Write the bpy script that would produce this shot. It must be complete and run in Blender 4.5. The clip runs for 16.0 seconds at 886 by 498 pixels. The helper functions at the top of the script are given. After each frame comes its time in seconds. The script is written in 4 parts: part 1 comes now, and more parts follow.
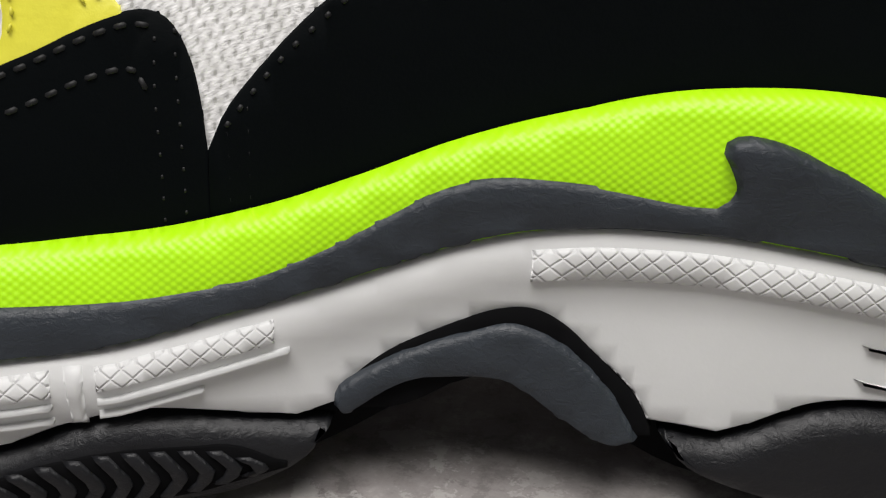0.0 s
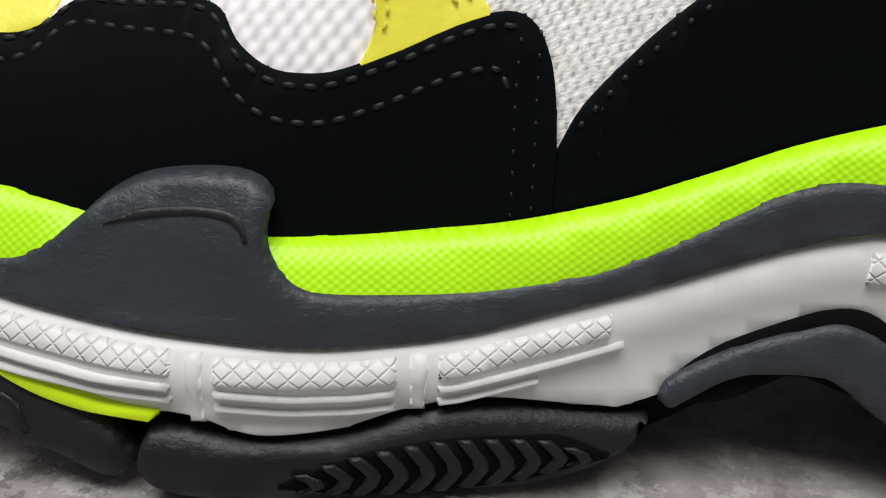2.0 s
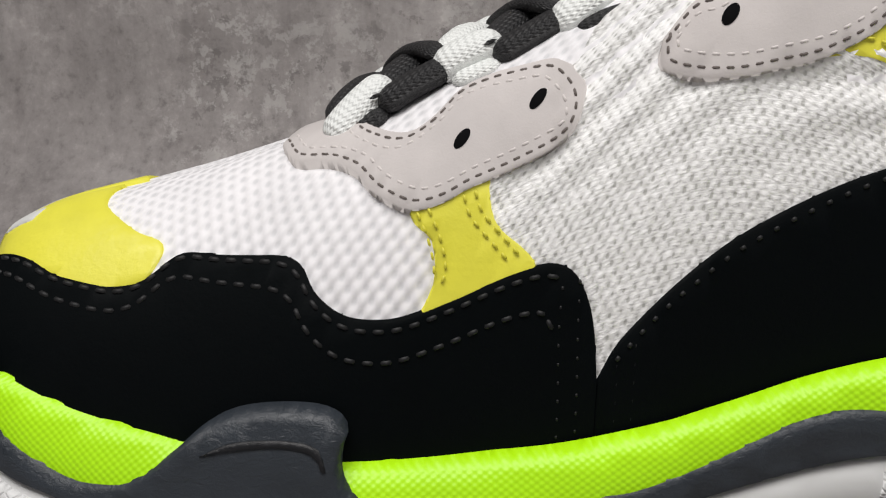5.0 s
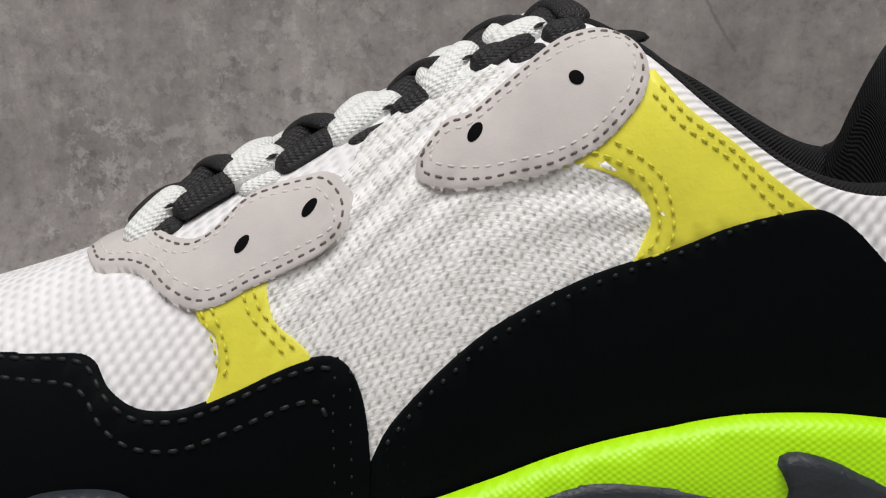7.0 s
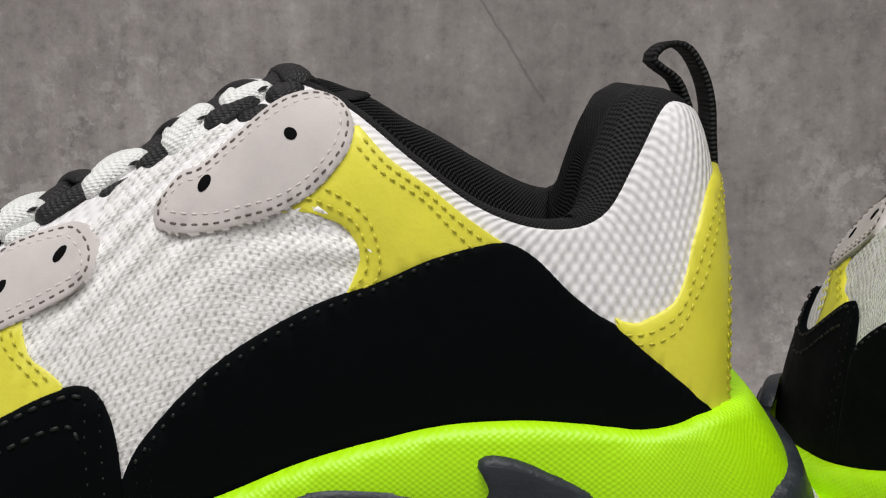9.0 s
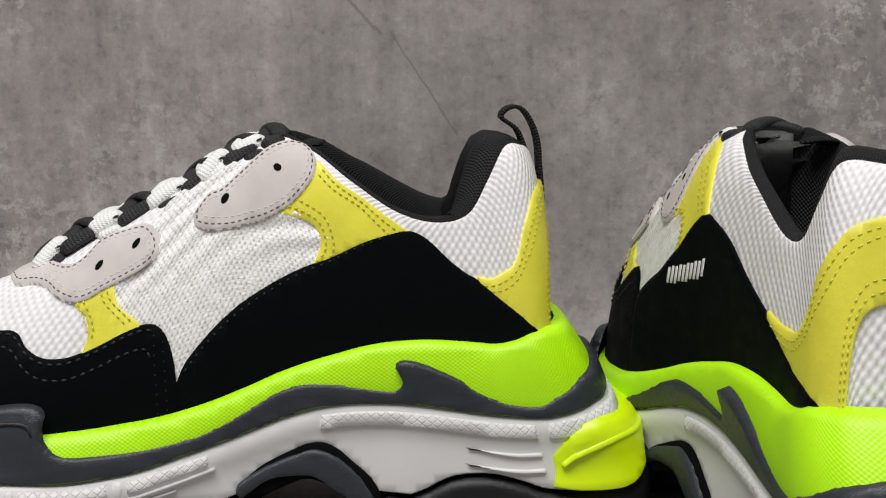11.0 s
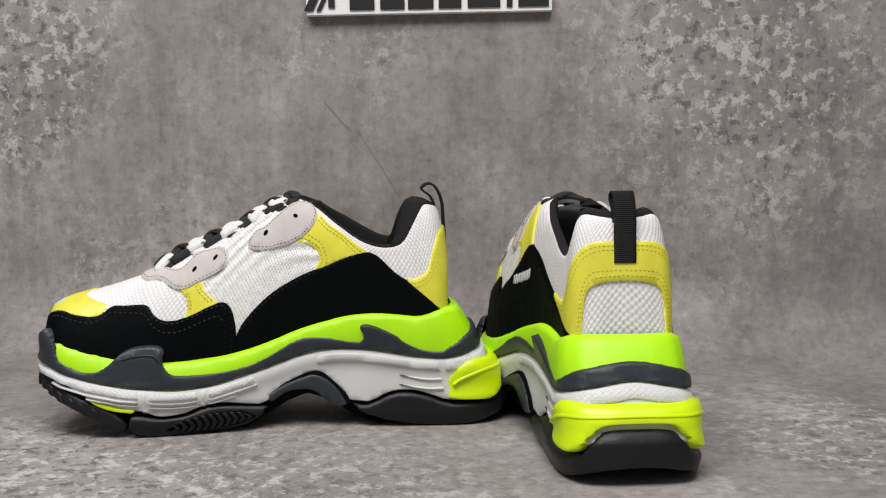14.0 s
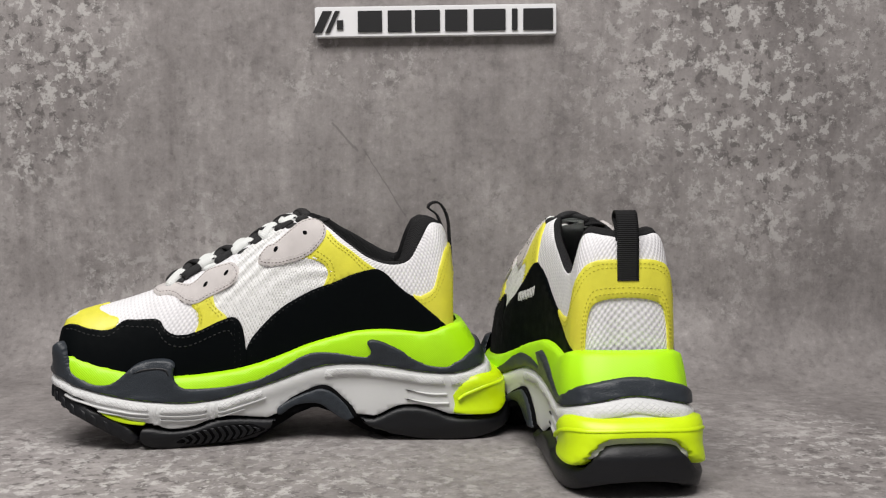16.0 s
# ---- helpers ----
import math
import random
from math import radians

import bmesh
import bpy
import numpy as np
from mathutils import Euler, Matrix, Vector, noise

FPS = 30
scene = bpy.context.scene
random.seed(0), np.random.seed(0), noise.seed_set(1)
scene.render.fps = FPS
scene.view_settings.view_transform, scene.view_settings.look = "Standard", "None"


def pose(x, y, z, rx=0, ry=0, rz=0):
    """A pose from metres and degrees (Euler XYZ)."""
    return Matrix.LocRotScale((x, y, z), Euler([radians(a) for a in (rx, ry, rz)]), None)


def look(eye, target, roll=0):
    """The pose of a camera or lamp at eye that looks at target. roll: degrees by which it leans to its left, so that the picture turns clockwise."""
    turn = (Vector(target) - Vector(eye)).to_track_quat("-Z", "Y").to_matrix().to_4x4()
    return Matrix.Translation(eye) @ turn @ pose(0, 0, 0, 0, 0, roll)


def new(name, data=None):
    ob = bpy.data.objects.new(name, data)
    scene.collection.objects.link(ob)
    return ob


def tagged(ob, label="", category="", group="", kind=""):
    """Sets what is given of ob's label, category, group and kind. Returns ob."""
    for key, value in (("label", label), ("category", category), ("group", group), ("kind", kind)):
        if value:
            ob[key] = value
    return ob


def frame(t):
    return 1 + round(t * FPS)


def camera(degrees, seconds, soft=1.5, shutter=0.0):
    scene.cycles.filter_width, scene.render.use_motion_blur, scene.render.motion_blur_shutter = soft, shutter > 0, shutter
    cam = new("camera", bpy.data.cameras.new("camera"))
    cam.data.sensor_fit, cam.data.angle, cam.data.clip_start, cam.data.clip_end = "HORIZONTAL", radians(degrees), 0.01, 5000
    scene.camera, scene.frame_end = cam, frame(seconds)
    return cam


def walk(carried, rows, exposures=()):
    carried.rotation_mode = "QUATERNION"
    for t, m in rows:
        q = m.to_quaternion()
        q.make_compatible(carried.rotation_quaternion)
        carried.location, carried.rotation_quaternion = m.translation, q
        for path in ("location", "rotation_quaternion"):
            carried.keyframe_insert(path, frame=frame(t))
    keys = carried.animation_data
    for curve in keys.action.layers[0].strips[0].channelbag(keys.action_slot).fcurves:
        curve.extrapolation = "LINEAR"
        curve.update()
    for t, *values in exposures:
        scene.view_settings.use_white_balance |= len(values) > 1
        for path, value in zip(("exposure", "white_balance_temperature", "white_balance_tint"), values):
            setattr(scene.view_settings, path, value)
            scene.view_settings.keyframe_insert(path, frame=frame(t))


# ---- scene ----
cam = camera(44.2, 16.0, soft=1.2)
PATH = [
    (0, (0.041, -0.015, 0.13), (-0.291, 1.808, -0.623), 1.4),
    (0.5, (0.031, -0.018, 0.128), (-0.345, 1.799, -0.617), 1.4),
    (1, (0.012, -0.023, 0.128), (-0.347, 1.797, -0.618), 2.0),
    (1.5, (-0.001, -0.028, 0.124), (-0.375, 1.803, -0.588), 2.2),
    (2, (-0.017, -0.034, 0.128), (-0.375, 1.791, -0.607), 2.7),
    (2.5, (-0.027, -0.037, 0.13), (-0.415, 1.784, -0.601), 2.6),
    (3, (-0.043, -0.042, 0.132), (-0.433, 1.786, -0.58), 2.7),
    (5.5, (-0.008, -0.054, 0.167), (-0.447, 1.823, -0.364), 0.6),
    (6, (0.002, -0.058, 0.167), (-0.404, 1.839, -0.32), 0.7),
    (6.5, (0.013, -0.059, 0.172), (-0.356, 1.847, -0.309), 0.7),
    (7, (0.022, -0.065, 0.173), (-0.322, 1.858, -0.255), 0.9),
    (7.5, (0.04, -0.071, 0.179), (-0.291, 1.86, -0.223), 0.8),
    (8, (0.061, -0.078, 0.175), (-0.24, 1.868, -0.17), 0.2),
    (8.5, (0.073, -0.082, 0.176), (-0.195, 1.871, -0.161), 0.2),
    (9, (0.08, -0.09, 0.177), (-0.166, 1.866, -0.164), -0.2),
    (9.5, (0.092, -0.101, 0.187), (-0.131, 1.845, -0.217), -0.8),
    (10, (0.102, -0.118, 0.185), (-0.097, 1.837, -0.184), -1.6),
    (12.5, (0.14, -0.543, 0.222), (0.012, 1.432, -0.071), 0.2),
    (13, (0.152, -0.581, 0.225), (0.036, 1.396, -0.05), 0.0),
    (13.5, (0.155, -0.597, 0.222), (0.055, 1.386, -0.018), -0.2),
    (14, (0.155, -0.623, 0.218), (0.061, 1.364, 0.011), -0.1),
    (14.5, (0.152, -0.637, 0.218), (0.06, 1.353, 0.041), 0.0),
    (15, (0.154, -0.639, 0.219), (0.055, 1.352, 0.054), 0.2),
    (15.5, (0.153, -0.639, 0.217), (0.055, 1.351, 0.054), 0.3),
    (16, (0.151, -0.64, 0.217), (0.057, 1.351, 0.048), 0.3),
]
EXPOSURES = ((0, -0.32), (3.2, -0.32), (5.4, -0.56), (10.2, -0.48), (12.4, -0.33), (16, -0.33))
walk(cam, [(t, look(eye, target, roll)) for t, eye, target, roll in PATH], EXPOSURES)

# ---- world and light: a soft-lit room with one large lamp overhead ----
world = bpy.data.worlds.new("room_light")
scene.world = world
world.use_nodes = True
world.node_tree.nodes["Background"].inputs["Color"].default_value = (0.98, 0.95, 0.97, 1)
world.node_tree.nodes["Background"].inputs["Strength"].default_value = 0.25
lamp = new("ceiling_lamp", bpy.data.lights.new("ceiling_lamp", "AREA"))
lamp.data.shape, lamp.data.size, lamp.data.size_y = "RECTANGLE", 1.1, 0.6
lamp.data.energy = 31
lamp.data.color = (1.0, 0.97, 0.95)
lamp.matrix_world = look((-0.03, -0.50, 1.30), (0.0, -0.05, 0.0))

# ---- materials ----
def material(name, colour, rough=0.5, metal=0.0, spec=0.5):
    m = bpy.data.materials.new(name)
    m.use_nodes = True
    b = m.node_tree.nodes["Principled BSDF"]
    b.inputs["Base Color"].default_value = (*colour, 1)
    b.inputs["Roughness"].default_value = rough
    b.inputs["Metallic"].default_value = metal
    b.inputs["Specular IOR Level"].default_value = spec
    return m, m.node_tree, b


def node(tree, kind, **values):
    n = tree.nodes.new(kind)
    for k, v in values.items():
        n.inputs[k.replace("_", " ")].default_value = v
    return n


def math_node(tree, op, a, b=None):
    n = tree.nodes.new("ShaderNodeMath")
    n.operation = op
    for i, v in enumerate((a, b)):
        if v is None:
            continue
        if isinstance(v, (int, float)):
            n.inputs[i].default_value = v
        else:
            tree.links.new(v, n.inputs[i])
    return n.outputs[0]


def noise_of(tree, scale, detail=4, coords="Object", rough=0.6):
    c = tree.nodes.new("ShaderNodeTexCoord")
    n = node(tree, "ShaderNodeTexNoise", Scale=scale, Detail=detail, Roughness=rough)
    tree.links.new(c.outputs[coords], n.inputs["Vector"])
    return n.outputs["Fac"]


def ramp(tree, fac, stops):
    n = tree.nodes.new("ShaderNodeValToRGB")
    e = n.color_ramp.elements
    while len(e) < len(stops):
        e.new(0.5)
    for i, (p, c) in enumerate(stops):
        e[i].position = p
        e[i].color = (*c, 1) if len(c) == 3 else c
    tree.links.new(fac, n.inputs["Fac"])
    return n.outputs["Color"]


def bump(tree, bsdf, height, strength, distance):
    """Adds a relief, on top of one that is there already."""
    n = node(tree, "ShaderNodeBump", Strength=strength, Distance=distance)
    tree.links.new(height, n.inputs["Height"])
    old = bsdf.inputs["Normal"].links
    if old:
        tree.links.new(old[0].from_socket, n.inputs["Normal"])
    tree.links.new(n.outputs["Normal"], bsdf.inputs["Normal"])


def uv(tree):
    c = tree.nodes.new("ShaderNodeTexCoord")
    s = tree.nodes.new("ShaderNodeSeparateXYZ")
    tree.links.new(c.outputs["UV"], s.inputs[0])
    return s.outputs["X"], s.outputs["Y"]


def tint(tree, bsdf, fac, colour, lo, hi):
    """Base colour that wanders between two shades of one colour."""
    c = ramp(tree, fac, [(0.3, tuple(v * lo for v in colour)), (0.7, tuple(min(v * hi, 1) for v in colour))])
    tree.links.new(c, bsdf.inputs["Base Color"])


def leather(name, colour, rough, grain=900.0, depth=0.00025, spec=0.5, pores=0.35):
    m, t, b = material(name, colour, rough, spec=spec)
    tint(t, b, noise_of(t, 45, 5), colour, 0.9, 1.08)
    bump(t, b, noise_of(t, grain, 6), pores, depth)
    bump(t, b, noise_of(t, 60, 3), 0.25, 0.0012)
    r = ramp(t, noise_of(t, 120, 5), [(0.3, (rough * 0.85,) * 3), (0.7, (min(rough * 1.2, 1),) * 3)])
    t.links.new(r, b.inputs["Roughness"])
    return m


def rubber(name, colour, rough, crease=0.5):
    m, t, b = material(name, colour, rough, spec=0.35)
    tint(t, b, noise_of(t, 60, 5), colour, 0.85, 1.12)
    c = t.nodes.new("ShaderNodeTexCoord")
    mp = node(t, "ShaderNodeMapping", Scale=(480.0, 480.0, 640.0))
    t.links.new(c.outputs["Object"], mp.inputs["Vector"])
    n = node(t, "ShaderNodeTexNoise", Scale=1.0, Detail=5.0, Roughness=0.65, Distortion=0.8)
    t.links.new(mp.outputs[0], n.inputs["Vector"])
    bump(t, b, n.outputs["Fac"], crease, 0.00035)
    bump(t, b, noise_of(t, 1600, 3), 0.2, 0.0002)
    return m


def lattice(tree, px, pz, power=1.0):
    """Height of an interlocking row of bumps, px by pz metres, set half a step over in every other row."""
    u, v = uv(tree)
    a = math_node(tree, "MULTIPLY", u, 2 * math.pi / px)
    b = math_node(tree, "MULTIPLY", v, 2 * math.pi / pz)
    p = math_node(tree, "ADD", math_node(tree, "COSINE", math_node(tree, "ADD", a, b)), math_node(tree, "COSINE", math_node(tree, "SUBTRACT", a, b)))
    return p


def mesh_cloth(name, colour, hole, px, pz, depth, rough=0.75, lo=-1.2, hi=-0.3, wobble=0.0):
    """Woven mesh: raised cells with darker pits between them."""
    m, t, b = material(name, colour, rough, spec=0.3)
    p = lattice(t, px, pz)
    if wobble:
        p = math_node(t, "ADD", p, math_node(t, "MULTIPLY", math_node(t, "SUBTRACT", noise_of(t, wobble, 5), 0.5), 9.0))
    fac = math_node(t, "DIVIDE", math_node(t, "ADD", p, 2.0), 4.0)
    c = ramp(t, fac, [((lo + 2) / 4, hole), ((hi + 2) / 4, colour)])
    mix = t.nodes.new("ShaderNodeMix")
    mix.data_type, mix.blend_type = "RGBA", "MULTIPLY"
    mix.inputs["Factor"].default_value = 1.0
    t.links.new(c, mix.inputs["A"])
    t.links.new(ramp(t, noise_of(t, 70, 4), [(0.3, (0.88, 0.88, 0.88)), (0.7, (1, 1, 1))]), mix.inputs["B"])
    t.links.new(mix.outputs["Result"], b.inputs["Base Color"])
    bump(t, b, fac, 0.9, depth)
    bump(t, b, noise_of(t, 2500, 3), 0.25, 0.0002)
    return m


BLACK = leather("black_nubuck", (0.0016, 0.0025, 0.0030), 0.62, 1400, 0.0002, 0.05, 0.3)
YELLOW = leather("yellow_leather", (0.76, 0.72, 0.06), 0.42, 700, 0.0003)
GREY = leather("pale_grey_nubuck", (0.57, 0.535, 0.52), 0.75, 1800, 0.0002, 0.2, 0.25)
RAND = rubber("slate_rubber", (0.029, 0.035, 0.043), 0.37, 0.85)
TREAD = rubber("black_rubber", (0.0075, 0.008, 0.0098), 0.42, 0.6)
# near-black that paints the shade in gaps, recesses and eyelet holes
GAP_SHADE = material("gap_shade", (0.003, 0.003, 0.0035), 0.9, spec=0.1)[0]
FOAM, _t, _b = material("off_white_foam", (0.66, 0.665, 0.66), 0.5)
tint(_t, _b, noise_of(_t, 30, 5), (0.66, 0.665, 0.66), 0.95, 1.03)
bump(_t, _b, noise_of(_t, 900, 4), 0.15, 0.0002)
HATCH, _t, _b = material("hatched_foam", (0.67, 0.675, 0.67), 0.5)
_u, _v = uv(_t)
_d = []
for _sg in ("ADD", "SUBTRACT"):
    _q = math_node(_t, _sg, math_node(_t, "DIVIDE", _u, 0.0046), math_node(_t, "DIVIDE", _v, 0.0036))
    _d.append(math_node(_t, "PINGPONG", _q, 0.5))
_h = math_node(_t, "MINIMUM", _d[0], _d[1])
_h = math_node(_t, "MINIMUM", _h, 0.13)
bump(_t, _b, _h, 0.65, 0.0034)
LIME, _t, _b = material("neon_lime_cloth", (0.46, 0.90, 0.0), 0.45)
bump(_t, _b, math_node(_t, "MULTIPLY", lattice(_t, 0.0024, 0.0016), 0.25), 0.26, 0.0005)
tint(_t, _b, noise_of(_t, 40, 4), (0.46, 0.90, 0.002), 0.95, 1.03)
LIME_BLOCK, _t, _b = material("neon_lime_rubber", (0.66, 0.90, 0.0), 0.38)
tint(_t, _b, noise_of(_t, 40, 4), (0.66, 0.90, 0.002), 0.94, 1.03)
bump(_t, _b, noise_of(_t, 200, 4), 0.15, 0.0006)
WHITE_MESH = mesh_cloth("white_honeycomb_mesh", (0.86, 0.85, 0.865), (0.70, 0.70, 0.715), 0.0050, 0.0054, 0.0005, lo=-1.75, hi=-0.45)
KNIT, _t, _b = material("pale_knit_mesh", (0.86, 0.86, 0.85), 0.42, spec=0.5)
_holes = lattice(_t, 0.0026, 0.0031)
_holes = math_node(_t, "ADD", _holes, math_node(_t, "MULTIPLY", math_node(_t, "SUBTRACT", noise_of(_t, 420, 4), 0.5), 5.0))
_fac = math_node(_t, "DIVIDE", math_node(_t, "ADD", _holes, 2.0), 4.0)
_loop = ramp(_t, _fac, [(0.02, (0.50, 0.50, 0.48)), (0.22, (0.80, 0.80, 0.79)), (0.8, (0.90, 0.90, 0.89))])
_mx = _t.nodes.new("ShaderNodeMix")
_mx.data_type, _mx.blend_type = "RGBA", "MULTIPLY"
_mx.inputs["Factor"].default_value = 1.0
_t.links.new(_loop, _mx.inputs["A"])
_t.links.new(ramp(_t, noise_of(_t, 260, 5), [(0.34, (0.88, 0.88, 0.87)), (0.58, (1, 1, 1))]), _mx.inputs["B"])
_t.links.new(_mx.outputs["Result"], _b.inputs["Base Color"])
bump(_t, _b, _fac, 0.4, 0.0005)
_c = _t.nodes.new("ShaderNodeTexCoord")
_mp = node(_t, "ShaderNodeMapping", Scale=(420.0, 1500.0, 1.0), Rotation=(0.0, 0.0, 0.25))
_t.links.new(_c.outputs["UV"], _mp.inputs["Vector"])
_yarn = node(_t, "ShaderNodeTexNoise", Scale=1.0, Detail=3.0)
_t.links.new(_mp.outputs[0], _yarn.inputs["Vector"])
bump(_t, _b, _yarn.outputs["Fac"], 0.45, 0.0008)
LINING = mesh_cloth("black_lining_mesh", (0.014, 0.014, 0.015), (0.004, 0.004, 0.005), 0.0018, 0.0018, 0.0006, 0.65)
THREAD_DARK = material("black_thread", (0.0075, 0.0078, 0.0085), 0.55, spec=0.35)[0]
THREAD_PALE = material("pale_thread", (0.62, 0.58, 0.56), 0.5)[0]
THREAD_BROWN = material("brown_thread", (0.12, 0.10, 0.09), 0.6)[0]
THREAD_YELLOW = material("yellow_thread", (0.62, 0.58, 0.04), 0.5)[0]


def lace_material(name, black):
    m, t, b = material(name, (0.009, 0.009, 0.010) if black else (0.80, 0.82, 0.80), 0.6)
    u, v = uv(t)
    wave = math_node(t, "SINE", math_node(t, "ADD", math_node(t, "MULTIPLY", u, 2 * math.pi / 0.0016), math_node(t, "MULTIPLY", math_node(t, "PINGPONG", v, 0.0006), 4000.0)))
    bump(t, b, wave, 0.5, 0.0004)
    return m


LACE_BLACK, LACE_WHITE = lace_material("black_lace", True), lace_material("white_lace", False)
TAPE, _t, _b = material("black_webbing", (0.007, 0.007, 0.0078), 0.7, spec=0.25)
_u, _v = uv(_t)
bump(_t, _b, math_node(_t, "SINE", math_node(_t, "MULTIPLY", _u, 2 * math.pi / 0.0013)), 0.6, 0.0004)
INK = material("black_letter_plastic", (0.012, 0.012, 0.013), 0.4)[0]
PRINT = material("white_print", (0.60, 0.60, 0.58), 0.6)[0]
BOARD, _t, _b = material("white_board", (0.80, 0.80, 0.81), 0.45)
bump(_t, _b, noise_of(_t, 300, 3), 0.1, 0.0003)

# concrete-printed backdrop sheet: cloudy greys, pale flaked patches, faint drips, front floor paled for light
CONCRETE, _t, _b = material("mottled_concrete", (0.3, 0.29, 0.28), 0.72, spec=0.3)
_c = _t.nodes.new("ShaderNodeTexCoord")
_cloud = ramp(_t, noise_of(_t, 6.0, 12, rough=0.72), [(0.30, (0.175, 0.160, 0.156)), (0.5, (0.275, 0.255, 0.248)), (0.70, (0.400, 0.375, 0.365))])
_fine = ramp(_t, noise_of(_t, 130, 10, rough=0.78), [(0.28, (0.55, 0.54, 0.54)), (0.46, (0.95, 0.95, 0.95)), (0.56, (1.04, 1.04, 1.04)), (0.72, (1.42, 1.42, 1.42))])
_dm = node(_t, "ShaderNodeMapping", Scale=(70.0, 70.0, 5.0))
_t.links.new(_c.outputs["Object"], _dm.inputs["Vector"])
_dn = node(_t, "ShaderNodeTexNoise", Scale=1.0, Detail=6.0, Roughness=0.6)
_t.links.new(_dm.outputs[0], _dn.inputs["Vector"])
_drip = ramp(_t, _dn.outputs["Fac"], [(0.32, (0.84, 0.83, 0.83)), (0.5, (1, 1, 1)), (0.7, (1.14, 1.14, 1.14))])
_md = _t.nodes.new("ShaderNodeMix")
_md.data_type, _md.blend_type = "RGBA", "MULTIPLY"
_md.inputs["Factor"].default_value = 0.8
_t.links.new(_cloud, _md.inputs["A"])
_t.links.new(_drip, _md.inputs["B"])
_mx = _t.nodes.new("ShaderNodeMix")
_mx.data_type, _mx.blend_type = "RGBA", "MULTIPLY"
_mx.inputs["Factor"].default_value = 1.0
_t.links.new(_md.outputs["Result"], _mx.inputs["A"])
_t.links.new(_fine, _mx.inputs["B"])
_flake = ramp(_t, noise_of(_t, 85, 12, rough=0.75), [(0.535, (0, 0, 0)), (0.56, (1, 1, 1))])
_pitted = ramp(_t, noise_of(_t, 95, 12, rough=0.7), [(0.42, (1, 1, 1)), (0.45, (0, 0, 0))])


def worn_lit_spot(centre, reach):
    """Where the print shows a worn patch or is paled for light: 1 at its middle, 0 past its reach."""
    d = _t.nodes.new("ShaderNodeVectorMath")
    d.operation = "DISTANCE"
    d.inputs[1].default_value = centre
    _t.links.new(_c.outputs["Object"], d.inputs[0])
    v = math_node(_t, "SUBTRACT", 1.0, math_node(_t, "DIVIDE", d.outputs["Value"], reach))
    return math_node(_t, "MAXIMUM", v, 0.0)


# the widest spot, on the front floor, adds painted-in light to its pale flecks
_where = math_node(_t, "ADD", math_node(_t, "MULTIPLY", worn_lit_spot((0.40, 0.45, 0.29), 0.24), 0.75), math_node(_t, "ADD", worn_lit_spot((-0.31, 0.45, 0.30), 0.13), math_node(_t, "ADD", worn_lit_spot((0.42, 0.15, 0.0), 0.14), worn_lit_spot((-0.08, -0.08, 0.0), 0.36))))
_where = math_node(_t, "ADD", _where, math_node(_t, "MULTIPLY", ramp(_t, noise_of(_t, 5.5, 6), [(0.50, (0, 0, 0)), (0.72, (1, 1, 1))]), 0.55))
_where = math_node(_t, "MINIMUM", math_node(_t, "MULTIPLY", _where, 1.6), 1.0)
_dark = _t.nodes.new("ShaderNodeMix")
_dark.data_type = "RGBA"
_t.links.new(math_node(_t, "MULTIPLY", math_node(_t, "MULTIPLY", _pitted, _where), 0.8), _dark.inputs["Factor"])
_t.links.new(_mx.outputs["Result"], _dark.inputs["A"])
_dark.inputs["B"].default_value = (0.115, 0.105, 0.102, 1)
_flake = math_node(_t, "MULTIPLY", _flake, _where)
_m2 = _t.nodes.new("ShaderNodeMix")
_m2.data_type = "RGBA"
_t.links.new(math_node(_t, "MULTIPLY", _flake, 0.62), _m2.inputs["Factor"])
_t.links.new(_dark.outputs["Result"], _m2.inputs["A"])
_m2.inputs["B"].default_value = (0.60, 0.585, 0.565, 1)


def scratch(a, b, half):
    """1 on a thin scratch of the wall between two places, given as x and z."""
    size = math.dist(a, b)
    dx, dz = (b[0] - a[0]) / size, (b[1] - a[1]) / size
    sep = _t.nodes.new("ShaderNodeSeparateXYZ")
    _t.links.new(_c.outputs["Object"], sep.inputs[0])
    x, z = math_node(_t, "SUBTRACT", sep.outputs["X"], a[0]), math_node(_t, "SUBTRACT", sep.outputs["Z"], a[1])
    along = math_node(_t, "ADD", math_node(_t, "MULTIPLY", x, dx), math_node(_t, "MULTIPLY", z, dz))
    across = math_node(_t, "ADD", math_node(_t, "MULTIPLY", x, -dz), math_node(_t, "MULTIPLY", z, dx))
    across = math_node(_t, "ADD", across, math_node(_t, "MULTIPLY", math_node(_t, "SUBTRACT", noise_of(_t, 60, 4), 0.5), 0.006))
    near = math_node(_t, "LESS_THAN", math_node(_t, "ABSOLUTE", across), half)
    return math_node(_t, "MULTIPLY", near, math_node(_t, "LESS_THAN", math_node(_t, "ABSOLUTE", math_node(_t, "SUBTRACT", along, size / 2)), size / 2))


_line = math_node(_t, "MAXIMUM", scratch((0.020, 0.224), (0.062, 0.156), 0.0007), scratch((-0.012, 0.250), (0.014, 0.222), 0.0011))
_m3 = _t.nodes.new("ShaderNodeMix")
_m3.data_type = "RGBA"
_t.links.new(math_node(_t, "MULTIPLY", _line, 0.5), _m3.inputs["Factor"])
_t.links.new(_m2.outputs["Result"], _m3.inputs["A"])
_m3.inputs["B"].default_value = (0.13, 0.12, 0.118, 1)
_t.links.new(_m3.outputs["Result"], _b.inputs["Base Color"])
bump(_t, _b, noise_of(_t, 140, 6), 0.12, 0.0008)

